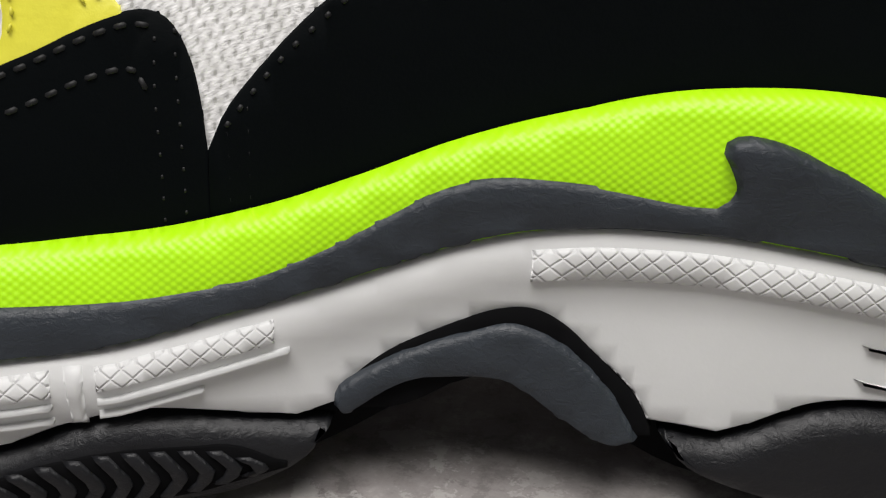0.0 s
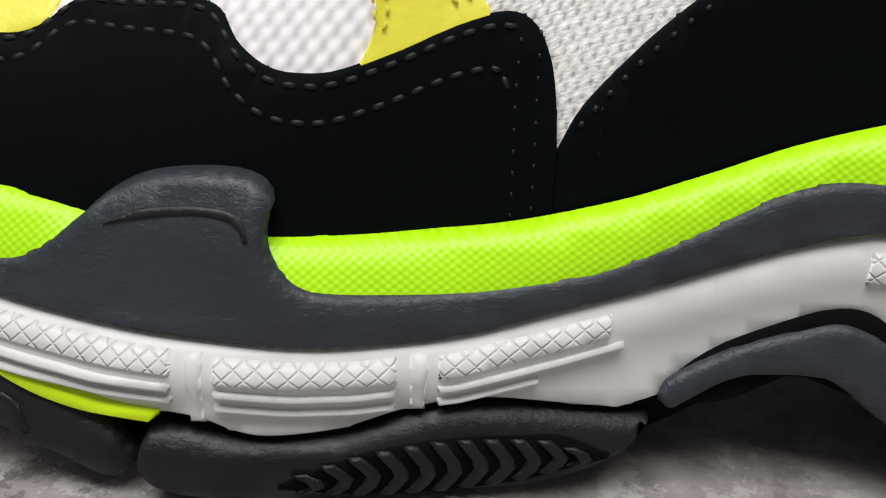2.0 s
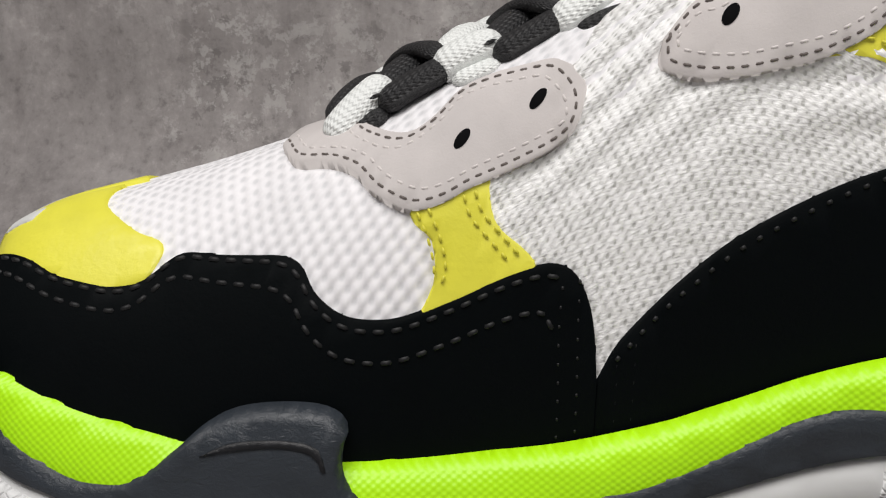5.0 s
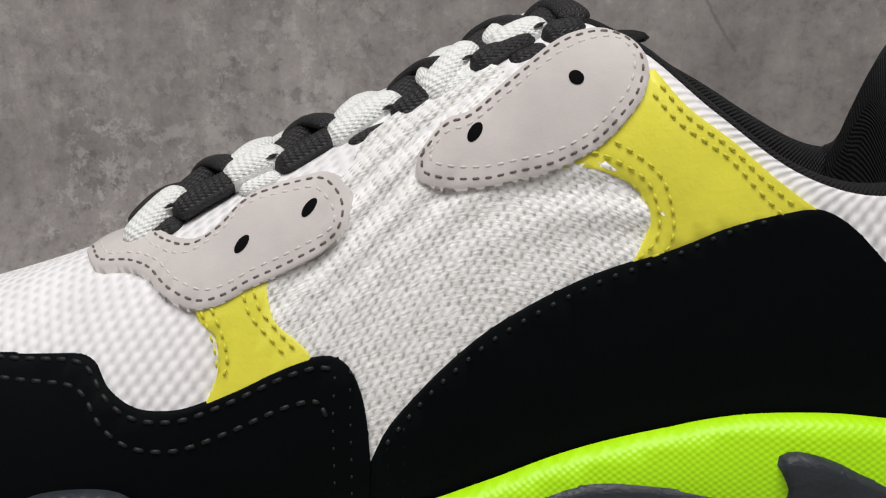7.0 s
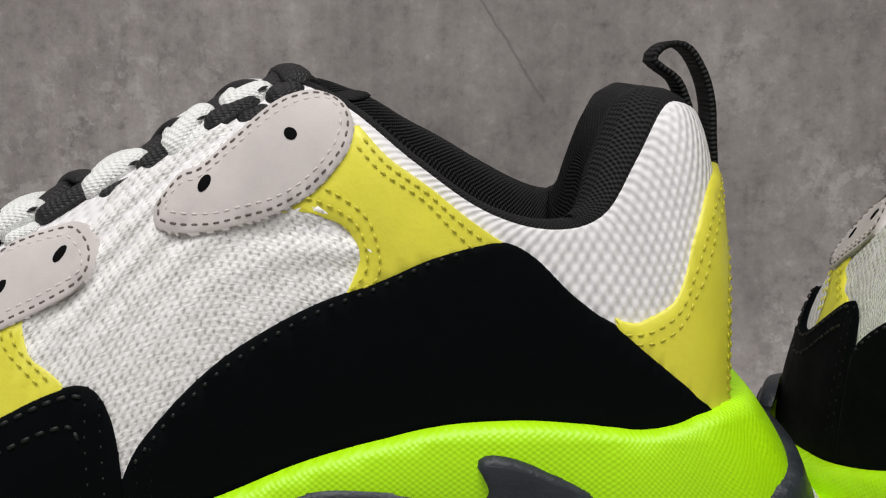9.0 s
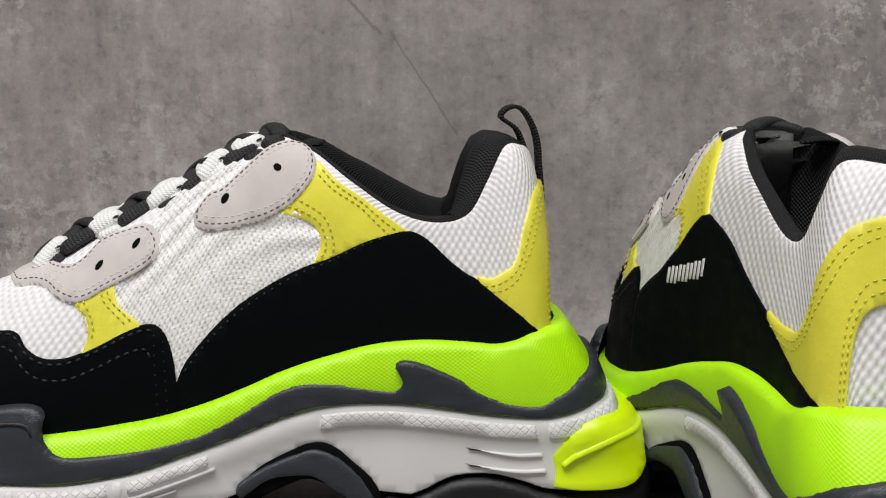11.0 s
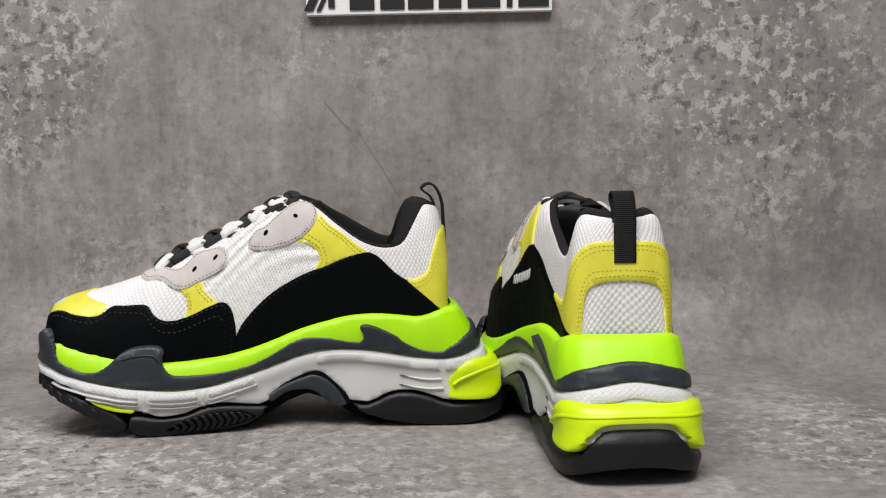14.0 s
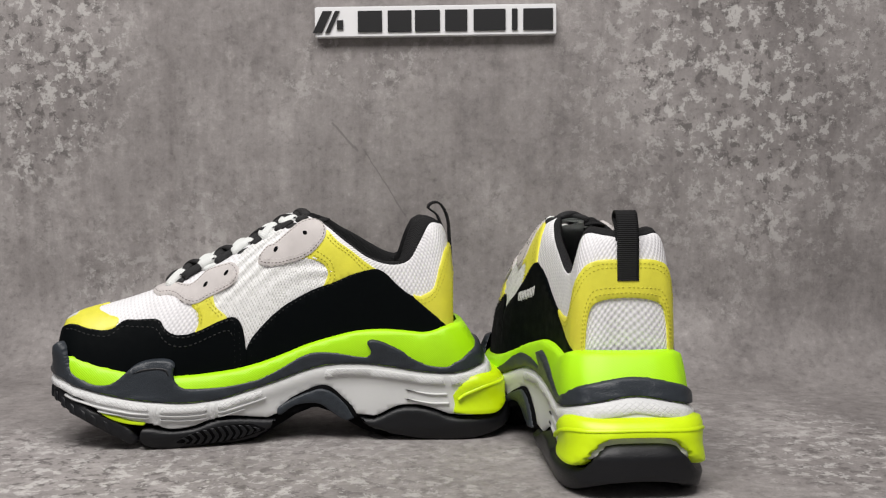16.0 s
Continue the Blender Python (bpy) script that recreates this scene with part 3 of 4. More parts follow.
def sneaker():
    shoe = new("sneaker")
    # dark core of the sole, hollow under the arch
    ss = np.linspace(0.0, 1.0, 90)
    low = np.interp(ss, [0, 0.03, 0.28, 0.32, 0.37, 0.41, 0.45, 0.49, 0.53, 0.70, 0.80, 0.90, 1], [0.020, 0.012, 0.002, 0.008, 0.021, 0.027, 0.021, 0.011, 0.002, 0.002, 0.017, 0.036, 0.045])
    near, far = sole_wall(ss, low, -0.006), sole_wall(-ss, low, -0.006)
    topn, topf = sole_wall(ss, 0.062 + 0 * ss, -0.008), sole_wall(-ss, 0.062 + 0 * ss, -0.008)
    part("sole_core", grid_mesh(np.stack([near, topn, topf, far], 1), wrap=True), GAP_SHADE, shoe, "black inner sole block")
    # layers
    low_z = lambda s: np.interp(s, [p[0] for p in RAND_LOW], [p[1] for p in RAND_LOW])
    top_z = lambda s: np.interp(s, [p[0] for p in LIME_TOP], [p[1] for p in LIME_TOP])
    swell = lambda s, v: 0.0024 * np.exp(-((v - low_z(s) + 0.005) / 0.007) ** 2)
    panel("midsole", [both_sides(RAND_LOW), [(1, 0.058), (1, 0.053)]] + [seg[::-1] for seg in WHITE_LOW[::-1]] +
          [[(-a, b) for a, b in seg] for seg in WHITE_LOW] + [[(-1, 0.053), (-1, 0.058)]], "w", 0.0012, 0.0014, FOAM, shoe, "off-white sculpted foam midsole", edge=0.0014, both=False, cell=0.004, bulge=swell)
    lime_low = [(a, b - 0.004) for a, b in RAND_LOW]
    panel("foxing_band", [both_sides(LIME_TOP), [(1, 0.067), (1, 0.054)], both_sides(lime_low)[::-1], [(-1, 0.054), (-1, 0.067)]], "w", 0.0014, 0.0040, LIME, shoe,
          "neon lime textured cloth band", edge=0.0030, both=False, cell=0.004, bulge=lambda s, v: 0.0014 * np.sin(np.pi * np.clip((v - low_z(s)) / (top_z(s) - low_z(s)), 0, 1)) ** 0.8)
    rand_low2 = [(a, b - 0.0005) for a, b in RAND_LOW]
    panel("rubber_rand", [[(-a, b) for a, b in RAND_TOP[1]][::-1], both_sides(RAND_TOP[0]), RAND_TOP[1], [(1, 0.062), (1, 0.0575)], both_sides(rand_low2)[::-1], [(-1, 0.0575), (-1, 0.062)]],
          "w", 0.0048, 0.005, RAND, shoe, "slate grey rubber rand with a wave edge", edge=0.0024, both=False, cell=0.004,
          bulge=lambda s, v: 0.0034 * np.clip((v - low_z(s) - 0.004) / 0.016, 0, 1))
    # heel block, toe accent and the outsole pods
    panel("heel_block", [both_sides([(0, 0.053), (0.05, 0.053), (0.09, 0.0535), (0.115, 0.051), (0.14, 0.0435), (0.161, 0.0370)]), [(0.161, 0.0370), (0.164, 0.0215)],
                         both_sides([(0, 0.039), (0.04, 0.038), (0.06, 0.032), (0.08, 0.0225), (0.11, 0.020), (0.164, 0.0215)])[::-1], [(-0.164, 0.0215), (-0.161, 0.0370)]],
          "w", 0.0085, 0.012, LIME_BLOCK, shoe, "glossy neon lime heel block", edge=0.004, both=False, cell=0.004,
          bulge=lambda s, v: 0.0012 * np.cos((v - 0.046) / 0.014 * np.pi) - 0.004 * np.clip((s - 0.10) / 0.06, 0, 1))
    panel("heel_ridge", [both_sides([(0, 0.0475), (0.05, 0.0470), (0.09, 0.0455), (0.12, 0.0415), (0.150, 0.0345)]), [(0.150, 0.0345), (0.150, 0.0320)],
                         both_sides([(0, 0.0445), (0.05, 0.0438), (0.09, 0.0422), (0.12, 0.0385), (0.150, 0.0320)])[::-1], [(-0.150, 0.0320), (-0.150, 0.0345)]],
          "w", 0.0104, 0.0026, LIME_BLOCK, shoe, edge=0.0014, both=False, cell=0.004, bulge=lambda s, v: -0.004 * np.clip((s - 0.10) / 0.06, 0, 1))
    panel("toe_accent", [[(0.825, 0.0328), (0.784, 0.0278), (0.752, 0.0245), (0.724, 0.0232)], [(0.724, 0.0232), (0.730, 0.0200)], [(0.730, 0.0200), (0.772, 0.0225), (0.803, 0.0272), (0.825, 0.0328)]],
          "w", 0.0030, 0.004, LIME_BLOCK, shoe, edge=0.001)
    panel("outsole_pod", [[(0.735, 0.0185), (0.740, 0.010), (0.722, 0.003), (0.66, 0.001), (0.60, 0.002), (0.54, 0.004), (0.502, 0.011), (0.485, 0.0195)],
                          [(0.485, 0.0195), (0.515, 0.0205), (0.576, 0.0225), (0.609, 0.0202), (0.639, 0.0163), (0.672, 0.0150), (0.692, 0.0160), (0.713, 0.0180), (0.735, 0.0185)]],
          "w", 0.0055, 0.009, TREAD, shoe, "black ribbed rubber outsole pod", edge=0.0035, cell=0.004)
    panel("outsole_heel", [both_sides([(0, 0.038), (0.04, 0.037), (0.06, 0.031), (0.08, 0.0212), (0.11, 0.0190), (0.163, 0.0195), (0.191, 0.0238), (0.221, 0.0272), (0.256, 0.0266), (0.286, 0.0212), (0.303, 0.0188), (0.328, 0.0198)]),
                           both_sides([(0, 0.0125), (0.05, 0.0105), (0.09, 0.005), (0.13, 0.0015), (0.2, 0.0015), (0.26, 0.005), (0.31, 0.012), (0.328, 0.0198)])[::-1]],
          "w", 0.0065, 0.010, TREAD, shoe, "black rubber outsole heel", edge=0.0035, both=False, cell=0.004)
    bridge_top = [(0.485, 0.0245), (0.483, 0.0285), (0.469, 0.0324), (0.448, 0.0366), (0.421, 0.0402), (0.402, 0.0424), (0.388, 0.0414), (0.373, 0.0376), (0.353, 0.0300), (0.343, 0.0240), (0.337, 0.0195)]
    bridge_low = [(0.337, 0.0195), (0.349, 0.0178), (0.363, 0.0196), (0.379, 0.0239), (0.394, 0.0290), (0.408, 0.0312), (0.429, 0.0312), (0.446, 0.0302), (0.459, 0.0280), (0.470, 0.0250), (0.479, 0.0230), (0.485, 0.0245)]
    panel("arch_bridge", [bridge_top, bridge_low], "w", 0.0056, 0.0030, RAND, shoe, "slate rubber arch bridge", edge=0.0018, cell=0.004)
    # dark sheet in the arch: the shade around the bridge, put in as colour
    panel("arch_gap_shade", [[(0.485, 0.0232), (0.479, 0.0290), (0.459, 0.0358), (0.429, 0.0414), (0.404, 0.0450), (0.384, 0.0444), (0.361, 0.0366), (0.339, 0.0276), (0.329, 0.0195)],
                          [(0.329, 0.0195), (0.35, 0.020), (0.39, 0.031), (0.41, 0.032), (0.45, 0.024), (0.485, 0.0232)]], "w", 0.0032, 0.009, GAP_SHADE, shoe, edge=0.001)
    panel("toe_bumper", [[(0.742, 0.009), (0.760, 0.0188), (0.79, 0.0258), (0.825, 0.0308), (0.862, 0.0376), (0.895, 0.0445), (0.94, 0.0500), (1, 0.0510)], [(1, 0.0510), (1, 0.041)],
                         [(1, 0.041), (0.93, 0.036), (0.87, 0.0255), (0.822, 0.0175), (0.787, 0.011), (0.758, 0.005), (0.742, 0.009)]], "w", 0.0026, 0.007, TREAD, shoe, "black rubber toe bumper", edge=0.003, cell=0.004)
    # relief of the midsole: hatched strips, ribs and the grooves between them
    def strip(name, a, b, d0, d1, off, thick, mat, edge, grow=0.0):
        ks = np.linspace(b, a, 10)
        f = lambda k, d: (k, float(low_z(k)) - d * (1 + grow * (k - b) / (a - b)))
        panel(name, [[f(k, d0) for k in ks], [f(a, d0), f(a, d1)], [f(k, d1) for k in ks[::-1]], [f(b, d1), f(b, d0)]], "w", off, thick, mat, shoe, edge=edge, bulge=swell)
    for a, b, d0, d1 in ((0.594, 0.512, 0.0028, 0.0078), (0.698, 0.613, 0.0024, 0.0078), (0.955, 0.718, 0.0022, 0.0070), (0.392, 0.168, 0.0030, 0.0096)):
        strip("hatched_strip", a, b, d0, d1, 0.0023, 0.0014, HATCH, 0.0009)
    top, bot = [(k, float(low_z(k)) - 0.0022) for k in np.linspace(0, 0.155, 9)], [(k, float(low_z(k)) - 0.0098) for k in np.linspace(0, 0.155, 9)]
    panel("hatched_strip", [both_sides(top), [top[-1], bot[-1]], both_sides(bot)[::-1], [(-bot[-1][0], bot[-1][1]), (-top[-1][0], top[-1][1])]], "w", 0.0023, 0.0014, HATCH, shoe, edge=0.0009, both=False, bulge=swell)
    for a, b, d in ((0.594, 0.505, 0.0092), (0.594, 0.545, 0.0122), (0.698, 0.613, 0.0090), (0.698, 0.613, 0.0122), (0.90, 0.718, 0.0086), (0.82, 0.718, 0.0114)):
        strip("rib", a, b, d, d + 0.0015, 0.0032, 0.003, FOAM, 0.0007)
    for s0, z_hi, z_lo in ((0.603, 0.0360, 0.0220), (0.707, 0.0365, 0.0200)):
        panel("groove", [[(s0 + 0.0052, z_hi - 0.001), (s0, z_hi), (s0 - 0.0052, z_hi - 0.001)], [(s0 - 0.0052, z_hi - 0.001), (s0 - 0.004, z_lo)], [(s0 - 0.004, z_lo), (s0 + 0.004, z_lo)], [(s0 + 0.004, z_lo), (s0 + 0.0052, z_hi - 0.001)]],
              "w", 0.0021, 0.0014, FOAM, shoe, edge=0.0016, cell=0.004, bulge=swell)
    for z0 in (0.0400, 0.0330):
        panel("rib", [[(0.168, z0 - 0.002), (0.20, z0 - 0.002), (0.245, z0 + 0.001)], [(0.245, z0 + 0.001), (0.20, z0 - 0.0034), (0.168, z0 - 0.0036)], [(0.168, z0 - 0.0036), (0.168, z0 - 0.002)]],
              "w", 0.0030, 0.002, FOAM, shoe, edge=0.0006)
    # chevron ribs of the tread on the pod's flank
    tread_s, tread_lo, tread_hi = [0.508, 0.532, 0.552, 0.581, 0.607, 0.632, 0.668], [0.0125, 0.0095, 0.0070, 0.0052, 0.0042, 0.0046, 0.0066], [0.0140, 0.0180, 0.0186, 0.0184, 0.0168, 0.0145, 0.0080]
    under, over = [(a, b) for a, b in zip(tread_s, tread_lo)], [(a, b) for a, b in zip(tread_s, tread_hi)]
    # flush near-black sheet paints the shade between the ribs; nothing is sunk here
    panel("tread_shade", [under, [under[-1], over[-1]], over[::-1], [over[0], under[0]]], "w", 0.0058, 0.0006, GAP_SHADE, shoe, edge=0.0005, cell=0.004)
    for k in range(11):
        s0 = 0.516 + 0.0128 * k
        lo = float(np.interp(s0 + 0.006, tread_s, tread_lo)) + 0.0004
        hi = float(np.interp(s0 + 0.006, tread_s, tread_hi)) - 0.0006
        mid = lo + (hi - lo) * 0.45
        w = 0.0078
        panel("tread_rib", [[(s0 + w, lo), (s0, mid), (s0 + 0.010, hi)], [(s0 + 0.010, hi), (s0 + 0.010 + w, hi)], [(s0 + 0.010 + w, hi), (s0 + w, mid), (s0 + 2 * w, lo)], [(s0 + 2 * w, lo), (s0 + w, lo)]],
              "w", 0.0070, 0.0014, TREAD, shoe, edge=0.0007, cell=0.004)
    for k in range(7):
        s0 = 0.795 + 0.026 * k
        z0 = float(np.interp(s0, [0.78, 0.85, 0.93, 1], [0.014, 0.0245, 0.038, 0.042]))
        panel("tread_rib", [[(s0, z0), (s0 + 0.012, z0 + 0.002)], [(s0 + 0.012, z0 + 0.002), (s0 + 0.014, z0 + 0.009)], [(s0 + 0.014, z0 + 0.009), (s0 + 0.004, z0 + 0.007)], [(s0 + 0.004, z0 + 0.007), (s0, z0)]],
              "w", 0.0036, 0.0020, TREAD, shoe, edge=0.0007, cell=0.004)
    # groove in the wave of the rand, its shade painted as a raised dark strip
    panel("rand_groove_shade", [[(0.755, 0.0580), (0.735, 0.0612), (0.705, 0.0622), (0.686, 0.0608), (0.681, 0.0562)], [(0.681, 0.0562), (0.684, 0.0562)],
                        [(0.684, 0.0562), (0.689, 0.0594), (0.707, 0.0606), (0.735, 0.0595), (0.755, 0.0580)]], "w", 0.0089, 0.0012, TREAD, shoe, edge=0.0005, cell=0.004)

    # ---- upper ----
    s = np.concatenate([-np.linspace(1, 0, 110), np.linspace(0, 1, 110)[1:]])
    h = np.linspace(-0.15, 1, 34)
    S, H = np.meshgrid(s, h, indexing="ij")
    skin = upper(S, H)
    rise = np.cumsum(np.linalg.norm(np.diff(skin, axis=1, prepend=skin[:, :1]), axis=-1), axis=1)
    part("upper_shell", grid_mesh(skin, np.stack([S * SCALE_S, rise], -1)), WHITE_MESH, shoe, "white honeycomb mesh upper")
    ripple = lambda s, v: 0.0009 * np.sin(v * 62 + s * 110) * np.clip((v - 0.3) * 4, 0, 1)
    panel("knit_panel", [[(0.633, 0.45), (0.600, 0.58), (0.566, 0.86), (0.545, 0.86), (0.50, 0.72), (0.44, 0.60), (0.403, 0.575), (0.383, 0.48), (0.405, 0.36)],
                         [(0.405, 0.36), (0.465, 0.24), (0.515, 0.15), (0.540, 0.05)], [(0.540, 0.05), (0.551, 0.2), (0.573, 0.27), (0.595, 0.28)], [(0.595, 0.28), (0.633, 0.45)]],
          "u", 0.0006, 0.001, KNIT, shoe, "pale grey-white open knit panel", edge=0.001, cell=0.003, bulge=ripple)
    toe_y = [[(0.824, 0.52), (0.819, 0.594), (0.826, 0.637), (0.855, 0.69), (0.893, 0.80), (0.908, 0.90), (0.914, 0.99)], [(0.914, 0.99), (1.0, 0.99)],
             [(1.0, 0.99), (1.0, 0.60)], [(1.0, 0.60), (0.92, 0.58), (0.86, 0.47), (0.824, 0.52)]]
    panel("toe_overlay", toe_y, "u", 0.0010, 0.002, YELLOW, shoe, "bright yellow leather toe overlay")
    panel("toe_frame", [[(0.955, 0.80), (0.995, 0.80)], [(0.995, 0.80), (0.995, 0.88)], [(0.995, 0.88), (0.955, 0.88)], [(0.955, 0.88), (0.955, 0.80)]], "u", 0.0013, 0.0008, PRINT, shoe, "small white printed frame", edge=0.0004)
    strap = [[(0.666, 0.50), (0.655, 0.44), (0.642, 0.397), (0.636, 0.342), (0.637, 0.306), (0.645, 0.26)], [(0.645, 0.26), (0.577, 0.26)], [(0.577, 0.26), (0.582, 0.306), (0.601, 0.37), (0.611, 0.42), (0.617, 0.51)], [(0.617, 0.51), (0.666, 0.50)]]
    panel("side_strap", strap, "u", 0.0014, 0.002, YELLOW, shoe, "yellow leather side strap")
    band = [[(0.433, 0.930), (0.409, 0.895), (0.374, 0.890), (0.339, 0.835), (0.308, 0.755)], [(0.308, 0.755), (0.328, 0.66), (0.361, 0.55), (0.386, 0.45), (0.409, 0.39)],
            [(0.409, 0.39), (0.401, 0.479), (0.403, 0.53), (0.413, 0.566), (0.434, 0.553), (0.458, 0.516)], [(0.458, 0.516), (0.445, 0.75), (0.433, 0.930)]]
    panel("collar_overlay", band, "u", 0.0014, 0.002, YELLOW, shoe, "yellow leather collar overlay")
    arch_out = [(0.225, 0.44), (0.205, 0.395), (0.185, 0.374), (0.161, 0.365), (0.143, 0.400), (0.131, 0.450), (0.120, 0.495), (0.106, 0.540), (0.083, 0.582), (0.045, 0.616), (0, 0.624)]
    arch_in = [(0.080, -0.05), (0.079, 0.12), (0.072, 0.24), (0.05, 0.315), (0, 0.335)]
    flip = lambda c: [(-a, b) for a, b in c]
    heel = [[(0.100, -0.05), (0.125, 0.06), (0.173, 0.18), (0.216, 0.34), (0.225, 0.44)], arch_out + flip(arch_out)[::-1][1:], [(-0.225, 0.44), (-0.216, 0.34), (-0.173, 0.18), (-0.125, 0.06), (-0.100, -0.05)],
            [(-0.100, -0.05), (-0.080, -0.05)], flip(arch_in) + arch_in[::-1][1:], [(0.080, -0.05), (0.100, -0.05)]]
    panel("heel_overlay", heel, "u", 0.0018, 0.0030, YELLOW, shoe, "yellow leather heel overlay", both=False, edge=0.0016)
    guard_top = [(0.997, 0.655), (0.955, 0.655), (0.927, 0.635), (0.90, 0.588), (0.884, 0.562), (0.847, 0.524), (0.825, 0.532), (0.805, 0.585), (0.777, 0.545), (0.742, 0.493), (0.722, 0.452), (0.706, 0.379), (0.686, 0.324),
                 (0.664, 0.297), (0.646, 0.289), (0.617, 0.296), (0.593, 0.300), (0.573, 0.292), (0.559, 0.265), (0.549, 0.219), (0.543, 0.167), (0.539, 0.10)]
    panel("toe_guard", [guard_top, [(0.539, 0.10), (0.537, -0.1)], [(0.537, -0.1), (0.7, -0.1), (0.85, -0.1), (0.997, -0.1)], [(0.997, -0.1), (0.997, 0.655)]], "u", 0.0020, 0.003, BLACK, shoe, "matt black nubuck toe guard")
    quarter_top = [(0.541, 0.105), (0.532, 0.146), (0.514, 0.187), (0.491, 0.233), (0.466, 0.283), (0.439, 0.338), (0.409, 0.416), (0.386, 0.479), (0.361, 0.58), (0.331, 0.703), (0.316, 0.758), (0.302, 0.762), (0.283, 0.694),
                   (0.253, 0.53), (0.216, 0.388), (0.173, 0.228), (0.112, 0.075)]
    panel("quarter_panel", [quarter_top, [(0.112, 0.075), (0.105, -0.08)], [(0.098, -0.08), (0.3, -0.1), (0.42, -0.1), (0.541, -0.1)], [(0.541, -0.1), (0.541, 0.105)]], "u", 0.0022, 0.003, BLACK, shoe, "matt black nubuck quarter panel")
    stay1 = [[(0.775, 0.836), (0.755, 0.731), (0.729, 0.671), (0.706, 0.607), (0.686, 0.53), (0.661, 0.466), (0.642, 0.452), (0.626, 0.461), (0.606, 0.461), (0.584, 0.466), (0.574, 0.493), (0.574, 0.548), (0.582, 0.603),
              (0.597, 0.667), (0.612, 0.694), (0.636, 0.721), (0.654, 0.721), (0.664, 0.671), (0.676, 0.658), (0.697, 0.708), (0.719, 0.799), (0.742, 0.985)], [(0.742, 0.985), (0.778, 0.985)], [(0.778, 0.985), (0.775, 0.836)]]
    panel("eyestay_front", stay1, "u", 0.0026, 0.003, GREY, shoe, "pale grey nubuck eyestay")
    stay2 = [[(0.540, 0.580), (0.538, 0.535), (0.530, 0.502), (0.508, 0.47), (0.484, 0.47), (0.454, 0.525), (0.434, 0.621), (0.426, 0.772), (0.433, 0.905), (0.448, 0.970), (0.464, 0.955), (0.476, 0.858), (0.489, 0.74),
              (0.503, 0.667), (0.514, 0.634), (0.528, 0.635), (0.540, 0.580)]]
    panel("eyestay_back", stay2, "u", 0.0026, 0.003, GREY, shoe, "pale grey nubuck eyestay")
    # eyelet holes: flat discs in the dark of a hole, not cut through
    for cs, ch in ((0.639, 0.571), (0.601, 0.584), (0.506, 0.575), (0.461, 0.731)):
        ring = [(cs + 0.0046 * math.cos(a), ch + 0.021 * math.sin(a)) for a in np.linspace(0, 2 * math.pi, 15)]
        panel("eyelet", [ring], "u", 0.0029, 0.001, GAP_SHADE, shoe, edge=0.0004, cell=0.003, smooth_step=0.0008)
    # thread
    inset = lambda curve, d: [(a, b - d) for a, b in curve]
    stitch("stitching", inset(guard_top[1:-3], 0.020), "u", 0.0021, THREAD_DARK, shoe, 0.0030, 0.0008, 0.0005)
    stitch("stitching", inset(guard_top[1:18], 0.068) + [(0.572, 0.215), (0.567, 0.19)], "u", 0.0021, THREAD_DARK, shoe, 0.0030, 0.0008, 0.0005)
    stitch("stitching", inset(quarter_top[1:10], 0.022), "u", 0.0022, THREAD_DARK, shoe, 0.0016, 0.0022)
    for curve in ([(0.556, 0.25), (0.554, 0.19), (0.551, 0.10), (0.55, 0.02)], [(0.565, 0.25), (0.564, 0.19), (0.561, 0.10), (0.56, 0.02)], [(0.531, 0.12), (0.530, 0.08), (0.53, 0.01)], [(0.522, 0.14), (0.521, 0.08), (0.521, 0.01)]):
        stitch("stitching", curve, "u", 0.0019, THREAD_DARK, shoe, 0.0011, 0.0030, 0.0003)
    for stay in (stay1[0], stay2[0]):
        for d in (0.0030, 0.0058):
            q = np.array(stay) * (SCALE_S, SCALE_H)
            t = np.gradient(q, axis=0)
            n = np.stack([-t[:, 1], t[:, 0]], 1) / (np.linalg.norm(t, axis=1)[:, None] + 1e-9)
            turn = np.sum(q[:, 0] * np.roll(q[:, 1], -1) - np.roll(q[:, 0], -1) * q[:, 1])
            q = q + n * d * (0.72 if turn > 0 else -0.72)
            stitch("stitching", q / (SCALE_S, SCALE_H), "u", 0.0026, THREAD_BROWN if d < 0.005 else THREAD_PALE, shoe, 0.0021, 0.0007, 0.00028)
